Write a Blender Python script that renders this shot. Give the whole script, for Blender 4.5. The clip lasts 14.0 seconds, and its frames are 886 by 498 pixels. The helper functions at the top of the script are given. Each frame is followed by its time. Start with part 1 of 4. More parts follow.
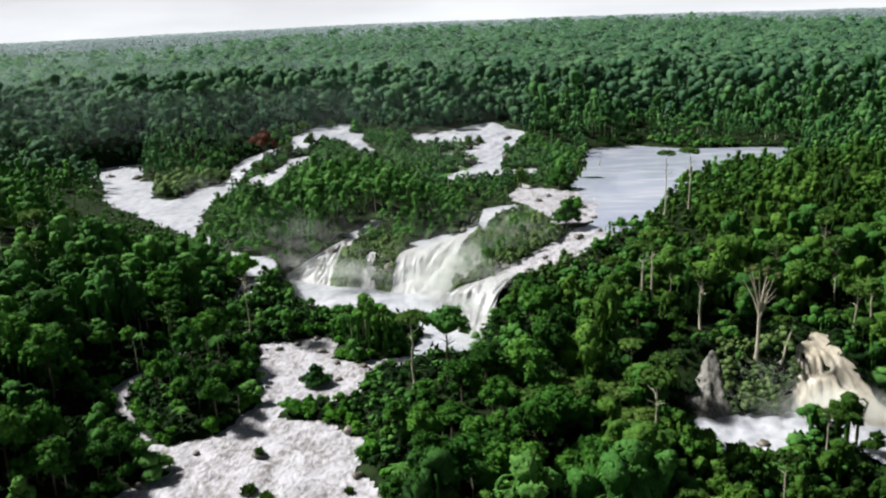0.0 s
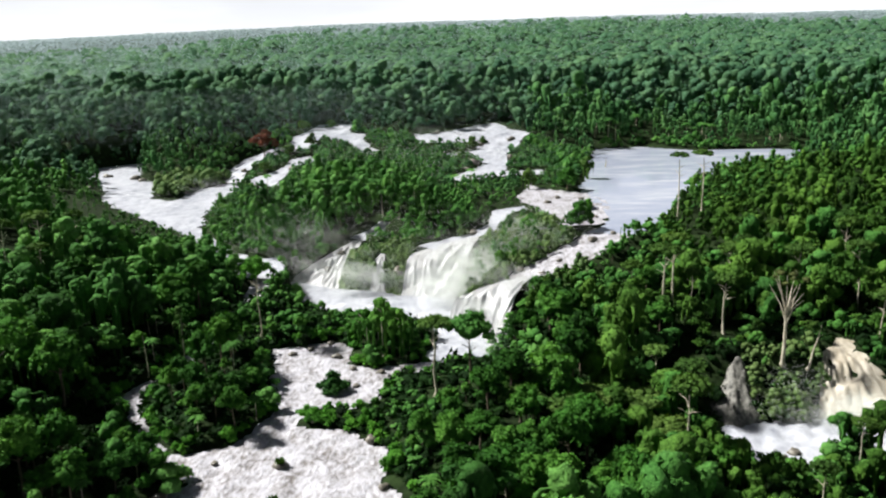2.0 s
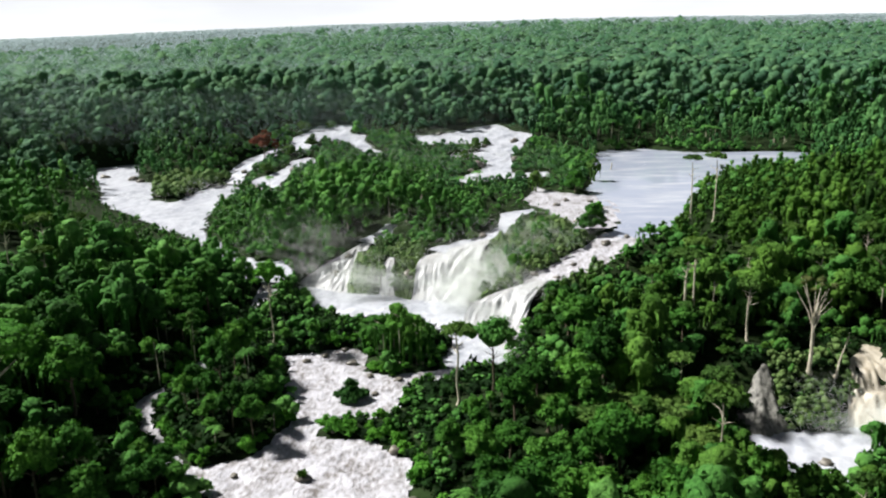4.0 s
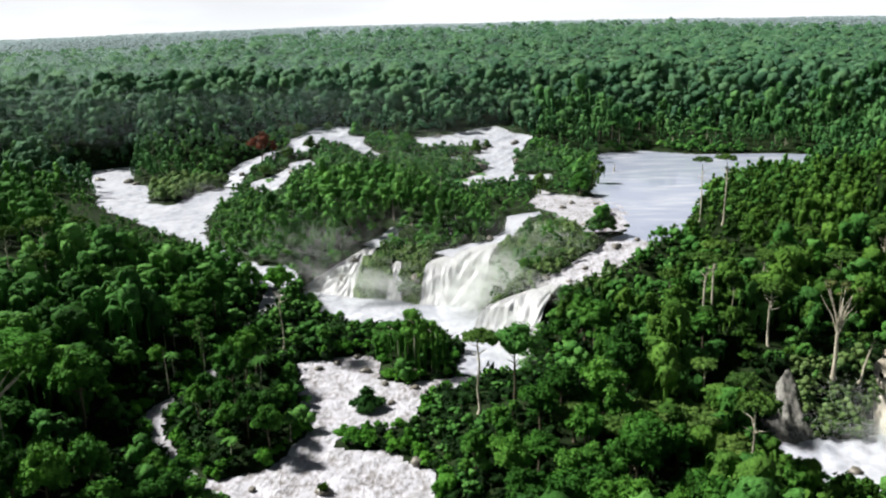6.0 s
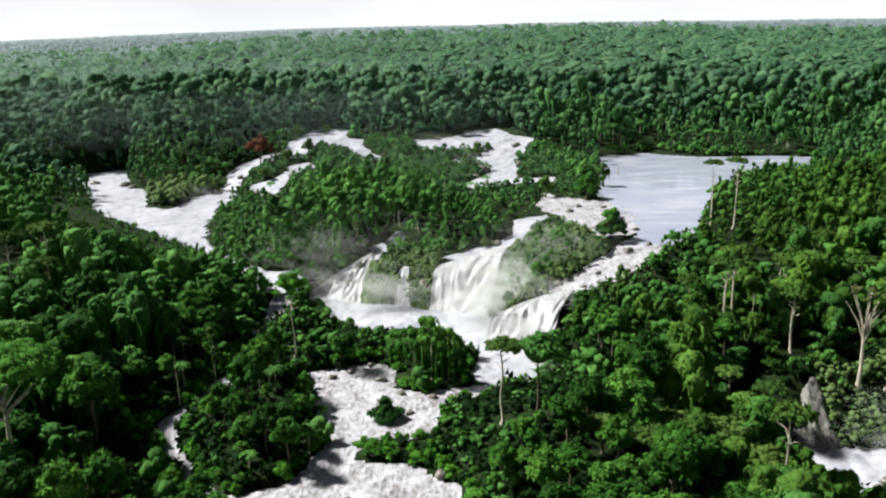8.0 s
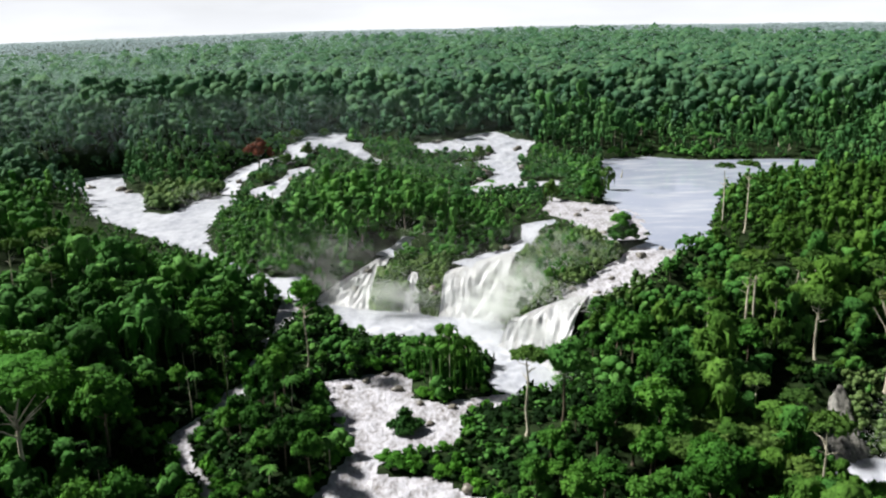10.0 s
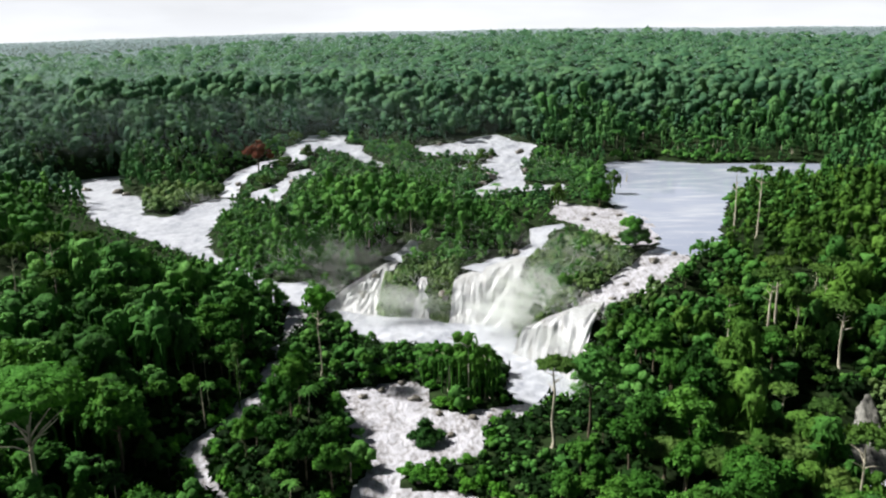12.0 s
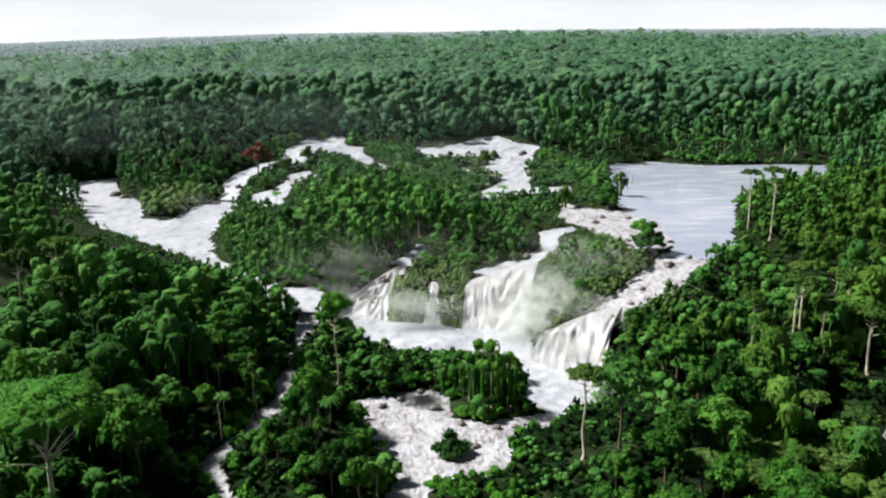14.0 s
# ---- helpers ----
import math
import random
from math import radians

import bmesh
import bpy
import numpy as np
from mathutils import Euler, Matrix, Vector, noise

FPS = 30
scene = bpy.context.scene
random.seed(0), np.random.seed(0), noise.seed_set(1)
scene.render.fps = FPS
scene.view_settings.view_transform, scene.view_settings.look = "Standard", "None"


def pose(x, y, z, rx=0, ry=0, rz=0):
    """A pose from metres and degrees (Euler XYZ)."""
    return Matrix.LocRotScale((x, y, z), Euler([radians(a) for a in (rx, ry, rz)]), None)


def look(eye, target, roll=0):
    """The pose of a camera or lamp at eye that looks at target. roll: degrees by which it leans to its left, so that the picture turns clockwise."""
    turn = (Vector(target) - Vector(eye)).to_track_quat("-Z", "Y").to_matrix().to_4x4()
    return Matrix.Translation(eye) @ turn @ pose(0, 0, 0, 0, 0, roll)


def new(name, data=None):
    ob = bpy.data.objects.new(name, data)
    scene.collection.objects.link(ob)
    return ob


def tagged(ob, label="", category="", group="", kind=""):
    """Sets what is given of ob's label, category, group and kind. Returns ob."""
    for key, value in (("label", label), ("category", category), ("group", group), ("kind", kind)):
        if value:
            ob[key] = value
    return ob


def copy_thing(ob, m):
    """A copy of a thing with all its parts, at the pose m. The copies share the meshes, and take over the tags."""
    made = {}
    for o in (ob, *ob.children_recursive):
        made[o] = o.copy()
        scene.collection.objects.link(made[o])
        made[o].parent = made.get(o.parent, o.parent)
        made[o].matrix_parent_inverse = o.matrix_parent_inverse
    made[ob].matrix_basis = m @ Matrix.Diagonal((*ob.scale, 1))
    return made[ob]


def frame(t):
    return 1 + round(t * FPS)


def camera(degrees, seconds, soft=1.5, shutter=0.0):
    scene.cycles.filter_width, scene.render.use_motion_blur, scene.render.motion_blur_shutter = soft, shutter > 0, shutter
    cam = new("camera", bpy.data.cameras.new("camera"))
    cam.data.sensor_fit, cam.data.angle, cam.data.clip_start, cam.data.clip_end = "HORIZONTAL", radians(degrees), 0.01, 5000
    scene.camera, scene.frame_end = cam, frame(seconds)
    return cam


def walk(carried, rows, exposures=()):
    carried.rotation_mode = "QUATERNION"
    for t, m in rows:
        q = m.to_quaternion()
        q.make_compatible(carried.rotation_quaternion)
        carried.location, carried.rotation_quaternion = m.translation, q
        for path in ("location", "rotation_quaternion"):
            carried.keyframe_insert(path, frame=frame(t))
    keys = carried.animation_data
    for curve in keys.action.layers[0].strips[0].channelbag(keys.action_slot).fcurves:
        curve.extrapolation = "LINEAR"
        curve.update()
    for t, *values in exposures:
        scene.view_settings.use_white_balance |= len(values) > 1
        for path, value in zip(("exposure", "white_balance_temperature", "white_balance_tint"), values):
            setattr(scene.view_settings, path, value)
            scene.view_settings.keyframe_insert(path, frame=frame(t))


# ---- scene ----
cam = camera(55.0, 14.0, soft=2.2)
PATH = [
    (0, (16.717, 1.579, 106.724), (16.587, 3.508, 106.209), -1.8),
    (0.5, (14.316, 3.07, 106.647), (14.192, 4.999, 106.133), -1.7),
    (1, (11.89, 4.539, 106.519), (11.772, 6.468, 106.005), -1.7),
    (1.5, (9.475, 5.961, 106.379), (9.363, 7.891, 105.865), -1.6),
    (2, (7.02, 7.42, 106.281), (6.914, 9.35, 105.766), -1.5),
    (2.5, (4.473, 8.986, 106.236), (4.374, 10.917, 105.722), -1.5),
    (3, (2.028, 10.52, 106.179), (1.935, 12.451, 105.665), -1.4),
    (5.5, (-9.458, 17.885, 105.265), (-9.516, 19.818, 104.755), -1.1),
    (6, (-11.607, 19.341, 105.188), (-11.658, 21.274, 104.679), -1.1),
    (6.5, (-13.724, 20.806, 105.096), (-13.769, 22.74, 104.588), -1.0),
    (7, (-15.892, 22.281, 104.993), (-15.929, 24.215, 104.486), -1.0),
    (7.5, (-18.229, 23.847, 104.921), (-18.26, 25.782, 104.415), -1.0),
    (8, (-20.496, 25.361, 104.837), (-20.519, 27.296, 104.332), -1.0),
    (10.5, (-31.419, 33.131, 104.077), (-31.408, 35.069, 103.58), -0.9),
    (11, (-33.562, 34.675, 103.993), (-33.544, 36.612, 103.497), -0.8),
    (11.5, (-35.708, 36.256, 103.909), (-35.684, 38.194, 103.415), -0.8),
    (12, (-37.881, 37.888, 103.825), (-37.85, 39.826, 103.332), -0.7),
    (12.5, (-40.105, 39.547, 103.732), (-40.067, 41.485, 103.24), -0.7),
    (13, (-42.437, 41.276, 103.671), (-42.392, 43.214, 103.179), -0.7),
    (13.5, (-44.711, 42.931, 103.596), (-44.66, 44.869, 103.105), -0.6),
    (14, (-46.939, 44.605, 103.534), (-46.881, 46.543, 103.043), -0.6),
]
walk(cam, [(t, look(e, g, r)) for t, e, g, r in PATH], [(0, 0.68), (1.5, 0.88), (14, 0.80)])

# ---- world, sun, exposure ----
SUN_DIR = Vector((-0.65, 0.21, 0.70)).normalized()  # towards the sun
sky = bpy.data.worlds.new("sky")
scene.world = sky
sky.use_nodes = True
nt = sky.node_tree
nt.nodes.clear()
tex = nt.nodes.new("ShaderNodeTexSky")
tex.sky_type, tex.sun_disc = "NISHITA", False
tex.sun_elevation = math.asin(SUN_DIR.z)
tex.sun_rotation = math.atan2(SUN_DIR.x, SUN_DIR.y)
tex.air_density, tex.dust_density, tex.ozone_density = 1.0, 4.0, 1.0
tc = nt.nodes.new("ShaderNodeTexCoord")
mp = nt.nodes.new("ShaderNodeMapping")
mp.inputs["Scale"].default_value = (3.0, 3.0, 14.0)
cl = nt.nodes.new("ShaderNodeTexNoise")
cl.inputs["Scale"].default_value, cl.inputs["Detail"].default_value = 1.6, 6
cr = nt.nodes.new("ShaderNodeMapRange")
cr.inputs[1].default_value, cr.inputs[2].default_value = 0.36, 0.66
cr.inputs[3].default_value, cr.inputs[4].default_value = 0.85, 1.0
mx = nt.nodes.new("ShaderNodeMix")
mx.data_type = "RGBA"
mx.inputs[7].default_value = (58.0, 59.5, 62.5, 1)  # thin bright cloud
bg = nt.nodes.new("ShaderNodeBackground")
bg.inputs["Strength"].default_value = 0.011
out = nt.nodes.new("ShaderNodeOutputWorld")
L = nt.links.new
L(tc.outputs["Generated"], mp.inputs[0])
L(mp.outputs[0], cl.inputs["Vector"])
L(cl.outputs[0], cr.inputs[0])
sp = nt.nodes.new("ShaderNodeSeparateXYZ")
up = nt.nodes.new("ShaderNodeMapRange")
up.inputs[1].default_value, up.inputs[2].default_value, up.inputs[3].default_value, up.inputs[4].default_value = 0.0, 0.24, 1.0, 0.02
ml = nt.nodes.new("ShaderNodeMath")
ml.operation = "MULTIPLY"
L(tc.outputs["Generated"], sp.inputs[0])
L(sp.outputs[2], up.inputs[0])
L(cr.outputs[0], ml.inputs[0])
L(up.outputs[0], ml.inputs[1])
L(ml.outputs[0], mx.inputs[0])
L(tex.outputs[0], mx.inputs[6])
L(mx.outputs[2], bg.inputs[0])
L(bg.outputs[0], out.inputs[0])
sun_data = bpy.data.lights.new("sun", "SUN")
sun_data.energy, sun_data.angle, sun_data.color = 5.0, radians(7.0), (1.0, 0.98, 0.92)
sun = new("sun", sun_data)
sun.matrix_world = look((0, 0, 900), Vector((0, 0, 900)) - SUN_DIR)

# ---- materials ----


def material(name, rough=0.7, spec=0.3):
    m = bpy.data.materials.new(name)
    m.use_nodes = True
    b = m.node_tree.nodes["Principled BSDF"]
    b.inputs["Roughness"].default_value = rough
    b.inputs["Specular IOR Level"].default_value = spec
    return m, m.node_tree, b


def node(t, kind, **inputs):
    n = t.nodes.new("ShaderNode" + kind)
    for k, v in inputs.items():
        n.inputs[k].default_value = v
    return n


def noise_tex(t, scale, detail=4, stretch=(1, 1, 1), rough=0.55):
    g = node(t, "NewGeometry")
    m = node(t, "Mapping", Scale=stretch)
    n = node(t, "TexNoise", Scale=scale, Detail=detail, Roughness=rough)
    t.links.new(g.outputs["Position"], m.inputs[0])
    t.links.new(m.outputs[0], n.inputs["Vector"])
    return n.outputs[0]


def ramp(t, value, stops):
    r = node(t, "ValToRGB")
    e = r.color_ramp.elements
    while len(e) < len(stops):
        e.new(0.5)
    for el, (p, c) in zip(e, stops):
        el.position, el.color = p, (*c, 1)
    t.links.new(value, r.inputs[0])
    return r.outputs[0]


def mix(t, kind, fac, a, b):
    m = t.nodes.new("ShaderNodeMix")
    m.data_type, m.blend_type = "RGBA", kind
    for sock, v in ((m.inputs[0], fac), (m.inputs[6], a), (m.inputs[7], b)):
        if isinstance(v, bpy.types.NodeSocket):
            t.links.new(v, sock)
        elif isinstance(v, tuple):
            sock.default_value = (*v, 1)
        else:
            sock.default_value = v
    return m.outputs[2]


def bump(t, b, height, strength, distance):
    n = node(t, "Bump", Strength=strength, Distance=distance)
    t.links.new(height, n.inputs["Height"])
    t.links.new(n.outputs[0], b.inputs["Normal"])


def foliage(name, dark, mid, light, patch=0.11, through_light=0.14):
    """Leaves: each clump its own shade, trees differ in patches, some light comes through."""
    m, t, b = material(name, 0.68, 0.07)
    g = node(t, "NewGeometry")
    o = node(t, "ObjectInfo")
    own = node(t, "Attribute")
    own.attribute_name = "tone"
    add, whole = node(t, "Math"), node(t, "Math")
    add.operation, whole.operation = "ADD", "FRACT"
    t.links.new(own.outputs["Fac"], add.inputs[0])
    t.links.new(o.outputs["Random"], add.inputs[1])
    t.links.new(add.outputs[0], whole.inputs[0])
    tone = mix(t, "MIX", 0.3, whole.outputs[0], g.outputs["Random Per Island"])
    tone = mix(t, "MIX", 0.4, tone, noise_tex(t, patch, 3))
    col = ramp(t, tone, ((0.17, dark), (0.5, mid), (0.9, light)))
    col = mix(t, "MULTIPLY", ramp(t, noise_tex(t, 0.06, 2), ((0.42, (0, 0, 0)), (0.62, (1, 1, 1)))), col, (1.08, 1.02, 0.9))
    # Dark speckles painted in for the shaded gaps between leaves.
    col = mix(t, "MULTIPLY", 0.5, col, ramp(t, noise_tex(t, 1.5, 4), ((0.32, (0.35, 0.35, 0.35)), (0.68, (1.4, 1.38, 1.2)))))
    t.links.new(col, b.inputs["Base Color"])
    bump(t, b, noise_tex(t, 1.0, 5, (1, 1, 0.55), 0.66), 1.0, 1.1)
    tr = node(t, "BsdfTranslucent")
    t.links.new(mix(t, "MULTIPLY", 1.0, col, (1.2, 1.35, 0.6)), tr.inputs[0])
    ms = node(t, "MixShader")
    ms.inputs[0].default_value = through_light
    t.links.new(b.outputs[0], ms.inputs[1])
    t.links.new(tr.outputs[0], ms.inputs[2])
    t.links.new(ms.outputs[0], t.nodes["Material Output"].inputs[0])
    return m


LEAF = foliage("leaf_green", (0.009, 0.036, 0.007), (0.041, 0.148, 0.022), (0.135, 0.340, 0.060))
# Haze over islands and left bank is partly put into this lighter green.
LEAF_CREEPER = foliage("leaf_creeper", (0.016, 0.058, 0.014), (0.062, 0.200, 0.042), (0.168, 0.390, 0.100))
# Distance haze is partly painted into this paler, bluer leaf colour.
LEAF_FAR_HAZED = foliage("leaf_far_hazed", (0.024, 0.078, 0.046), (0.064, 0.160, 0.088), (0.128, 0.258, 0.136), 0.05)
# Set between the creeper and far greens, so it carries some painted haze.
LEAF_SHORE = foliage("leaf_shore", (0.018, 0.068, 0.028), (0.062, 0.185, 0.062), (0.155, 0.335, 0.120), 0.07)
LEAF_OLIVE = foliage("leaf_olive", (0.030, 0.075, 0.018), (0.066, 0.145, 0.030), (0.120, 0.225, 0.052))
LEAF_DRY = foliage("leaf_dry_green", (0.012, 0.036, 0.007), (0.048, 0.130, 0.021), (0.132, 0.285, 0.050))
# Near-black green: deep shade between the trunks is painted into these ferns.
LEAF_FERN_SHADED = foliage("fern_shaded", (0.003, 0.012, 0.003), (0.008, 0.030, 0.006), (0.018, 0.060, 0.012))
LEAF_BRIGHT = foliage("leaf_bright", (0.045, 0.17, 0.022), (0.085, 0.275, 0.036), (0.145, 0.40, 0.06))
LEAF_BROWN = foliage("leaf_brownish", (0.045, 0.062, 0.022), (0.105, 0.130, 0.048), (0.190, 0.205, 0.090))
LEAF_SPREAD = foliage("leaf_spreading", (0.024, 0.062, 0.014), (0.066, 0.140, 0.032), (0.140, 0.240, 0.062))
LEAF_RED = foliage("leaf_red", (0.10, 0.035, 0.022), (0.19, 0.062, 0.038), (0.26, 0.10, 0.06))
# Mist over the wet slopes is partly painted into this pale green.
LEAF_WET_MISTED = foliage("leaf_wet_misted", (0.06, 0.13, 0.045), (0.12, 0.21, 0.075), (0.18, 0.28, 0.12))


def plain(name, lo, hi, scale, rough=0.8, spec=0.3, depth=0.05, stretch=(1, 1, 1)):
    m, t, b = material(name, rough, spec)
    n = noise_tex(t, scale, 6, stretch)
    c = ramp(t, n, ((0.3, lo), (0.7, hi)))
    c = mix(t, "MULTIPLY", 0.5, c, ramp(t, noise_tex(t, scale * 0.13, 3), ((0.3, (0.6, 0.6, 0.6)), (0.7, (1.2, 1.2, 1.2)))))
    t.links.new(c, b.inputs["Base Color"])
    bump(t, b, n, 0.6, depth)
    return m


BARK = plain("bark_pale", (0.32, 0.29, 0.22), (0.62, 0.57, 0.46), 1.2, stretch=(1, 1, 0.25))
BARK_DARK = plain("bark_dark", (0.06, 0.05, 0.035), (0.16, 0.13, 0.09), 1.2, stretch=(1, 1, 0.25))
# Shade under the canopy is put into this near-black ground colour.
SOIL_SHADED = plain("undergrowth", (0.006, 0.012, 0.004), (0.022, 0.042, 0.012), 0.35, 0.95, 0.1, 0.3)
MOSS = plain("wet_moss", (0.045, 0.085, 0.025), (0.15, 0.22, 0.085), 0.4, 0.85, 0.2, 0.4)
ROCK = plain("wet_rock", (0.06, 0.055, 0.045), (0.22, 0.20, 0.17), 0.5, 0.45, 0.5, 0.25)
ROCK_GREY = plain("grey_rock", (0.02, 0.02, 0.018), (0.26, 0.255, 0.23), 0.8, 0.6, 0.4, 0.3, stretch=(1, 1, 0.14))


def foam(name, white, grey, scale, stretch, lo=0.38, hi=0.6, rough=0.45, depth=0.35):
    """Churned water: white froth with streaks where the tinted water shows."""
    m, t, b = material(name, rough, 0.4)
    a = noise_tex(t, scale, 7, stretch, 0.62)
    c = noise_tex(t, scale * 0.22, 4, stretch)
    v = mix(t, "MIX", 0.4, a, c)
    t.links.new(ramp(t, v, ((lo, grey), ((lo + hi) / 2, tuple(0.5 * (p + q) for p, q in zip(white, grey))), (hi, white))), b.inputs["Base Color"])
    bump(t, b, a, 0.7, depth)
    return m


FOAM = foam("foam", (0.475, 0.49, 0.545), (0.27, 0.285, 0.34), 0.30, (1, 0.6, 1), 0.36, 0.56)
FOAM_RIVER = foam("river_froth", (0.50, 0.495, 0.55), (0.15, 0.135, 0.13), 0.85, (1.0, 0.5, 1), 0.37, 0.55, depth=0.9)
FOAM_FALL = foam("falling_water", (0.47, 0.48, 0.505), (0.27, 0.265, 0.26), 1.1, (1, 0.35, 0.05), 0.30, 0.56)
FOAM_BROWN = foam("silty_water", (0.50, 0.46, 0.39), (0.29, 0.245, 0.18), 0.7, (1, 0.5, 0.08), 0.32, 0.6)


def still_water():
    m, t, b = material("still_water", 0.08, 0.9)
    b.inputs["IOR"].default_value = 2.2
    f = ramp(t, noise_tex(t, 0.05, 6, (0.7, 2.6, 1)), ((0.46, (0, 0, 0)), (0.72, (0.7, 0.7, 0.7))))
    # Much of the sky's reflection is put into this pale blue base.
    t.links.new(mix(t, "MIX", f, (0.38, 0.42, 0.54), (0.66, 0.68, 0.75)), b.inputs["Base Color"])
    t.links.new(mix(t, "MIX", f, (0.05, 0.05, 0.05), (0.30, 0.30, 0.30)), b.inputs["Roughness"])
    bump(t, b, noise_tex(t, 0.5, 3, (0.6, 2.0, 1)), 0.18, 0.04)
    return m


POND = still_water()


def mist_material(name, c):
    m, t, b = material(name, 1.0, 0.0)
    b.inputs["Base Color"].default_value = (*c, 1)
    tr = node(t, "BsdfTranslucent", Color=(*c, 1))
    ms = node(t, "MixShader")
    ms.inputs[0].default_value = 0.5
    t.links.new(b.outputs[0], ms.inputs[1])
    t.links.new(tr.outputs[0], ms.inputs[2])
    t.links.new(ms.outputs[0], t.nodes["Material Output"].inputs[0])
    return m


SPRAY = mist_material("spray", (0.84, 0.87, 0.85))
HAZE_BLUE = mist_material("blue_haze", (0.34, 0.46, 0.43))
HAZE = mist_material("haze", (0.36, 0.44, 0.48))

# ---- arrays and meshes ----


def fast_mesh(name, V, F, mats, which=None, smooth=False):
    """A mesh of triangles from arrays."""
    me = bpy.data.meshes.new(name)
    V, F = np.asarray(V, np.float32), np.asarray(F, np.int32)
    me.vertices.add(len(V))
    me.vertices.foreach_set("co", V.ravel())
    me.loops.add(F.size)
    me.loops.foreach_set("vertex_index", F.ravel())
    me.polygons.add(len(F))
    me.polygons.foreach_set("loop_start", np.arange(len(F), dtype=np.int32) * 3)
    if which is not None:
        me.polygons.foreach_set("material_index", np.asarray(which, np.int32))
    if smooth:
        me.polygons.foreach_set("use_smooth", np.ones(len(F), bool))
    for m in mats if isinstance(mats, (list, tuple)) else [mats]:
        me.materials.append(m)
    me.update(calc_edges=True)
    return me


def part(name, me, parent, label=""):
    ob = new(name, me)
    ob.parent = parent
    return tagged(ob, label)


def join(pieces):
    V, F, n = [], [], 0
    for v, f in pieces:
        V.append(v)
        F.append(f + n)
        n += len(v)
    return np.concatenate(V), np.concatenate(F)


def lattice(ix, iy, seed):
    h = (ix.astype(np.int64) * 374761393 + iy.astype(np.int64) * 668265263 + seed * 974711) & 0x7FFFFFFF
    h = ((h ^ (h >> 13)) * 1274126177) & 0x7FFFFFFF
    return ((h ^ (h >> 16)) & 0xFFFF) / 65535.0


def vnoise(x, y, size, seed=0):
    """Smooth noise from -1 to 1, in lumps of that many metres."""
    x, y = np.asarray(x, float) / size, np.asarray(y, float) / size
    ix, iy = np.floor(x), np.floor(y)
    u, v = x - ix, y - iy
    u, v = u * u * (3 - 2 * u), v * v * (3 - 2 * v)
    a, b, c, d = (lattice(ix + p, iy + q, seed) for p, q in ((0, 0), (1, 0), (0, 1), (1, 1)))
    return 2 * ((a * (1 - u) + b * u) * (1 - v) + (c * (1 - u) + d * u) * v) - 1


def smooth01(x):
    x = np.clip(x, 0, 1)
    return x * x * (3 - 2 * x)


# ---- the plan: water bodies (x, y of the bank line, level) ----
def ribbon(rows):
    """The outline of a stream from rows of x, y, level, half width."""
    P = np.array(rows, float)
    d = np.gradient(P[:, :2], axis=0)
    d /= np.linalg.norm(d, axis=1)[:, None]
    side = np.stack([-d[:, 1], d[:, 0]], 1) * P[:, 3:4]
    left = np.column_stack([P[:, :2] + side, P[:, 2]])
    right = np.column_stack([P[:, :2] - side, P[:, 2]])
    return np.concatenate([left, right[::-1]])


def level(z, pts):
    return np.array([(x, y, z) for x, y in pts], float)


LOWER = level(1.0, [(-66, 272), (-62, 256), (-57, 238), (-54, 223), (-60, 206), (-72, 201), (-82, 202), (-75, 196), (-63, 186), (-73, 176), (-85, 150), (-75, 110),
                    (5, 110), (-4, 150), (-12, 179), (-19, 187), (-20, 204), (-26, 210), (-36, 215), (-45, 217), (-46, 222), (-39, 226), (-32, 228), (-26, 233), (-25, 246),
                    (-22, 250), (-13, 252), (-8, 258), (-14, 261), (-30, 255), (-39, 260), (-40, 274), (-46, 281)])
POOL = level(-7.0, [(-84, 378), (-76, 375), (-62, 366), (-45, 362), (-31, 357), (-17, 352), (-6, 346), (-7, 326), (2, 306), (8, 298), (7, 282), (-2, 273), (-12, 275),
                    (-15, 284), (-11, 304), (-20, 318), (-38, 326), (-60, 334), (-78, 352)])
LIP = np.array([(-13, 252, 1), (-8, 258, 1), (-2, 273, -7), (-12, 275, -7)], float)
PATCH = level(5.0, [(-110, 376), (-89, 375), (-80, 357), (-85, 343), (-92, 343), (-105, 357)])
SIDE = ribbon([(-88, 346, 5, 3.5), (-88, 338, 2.5, 2.8), (-87, 324, 2.2, 1.5), (-90, 302, 2, 1.4), (-84, 277, 1.8, 4.6), (-93, 252, 1.6, 2.0), (-100, 237, 1.4, 2.0),
               (-90, 217, 1.2, 1.3), (-77, 200, 1, 1.5)])
LEFT = level(5.0, [(-300, 622), (-262, 662), (-247, 612), (-240, 590), (-218, 568), (-202, 516), (-184, 510), (-178, 545), (-168, 564), (-156, 556), (-152, 500), (-152, 467), (-144, 444),
                   (-147, 426), (-166, 438), (-188, 463), (-207, 484), (-228, 507), (-238, 532), (-262, 579), (-290, 596)])
LINK = ribbon([(-150, 434, 5, 5), (-135, 412, 5, 4), (-118, 388, 5, 4), (-104, 370, 5, 5)])
CASC_A = np.array([(-138, 635, 19), (-124, 631, 20.5), (-123, 607, 18), (-137, 611, 17.5), (-150, 604, 15.5), (-157, 581, 11), (-158, 561, 6), (-172, 567, 5.2), (-174, 602, 9.5), (-167, 621, 13), (-156, 634, 17)], float)
CASC_B = np.array([(-129, 697, 28), (-103, 694, 28), (-98, 661, 26.5), (-82, 644, 26), (-78, 596, 22), (-83, 603, 22.5), (-95, 622, 24.5), (-117, 646, 25.5), (-122, 617, 20.2), (-136, 618, 19.5), (-140, 652, 23.5), (-130, 665, 26.5)], float)
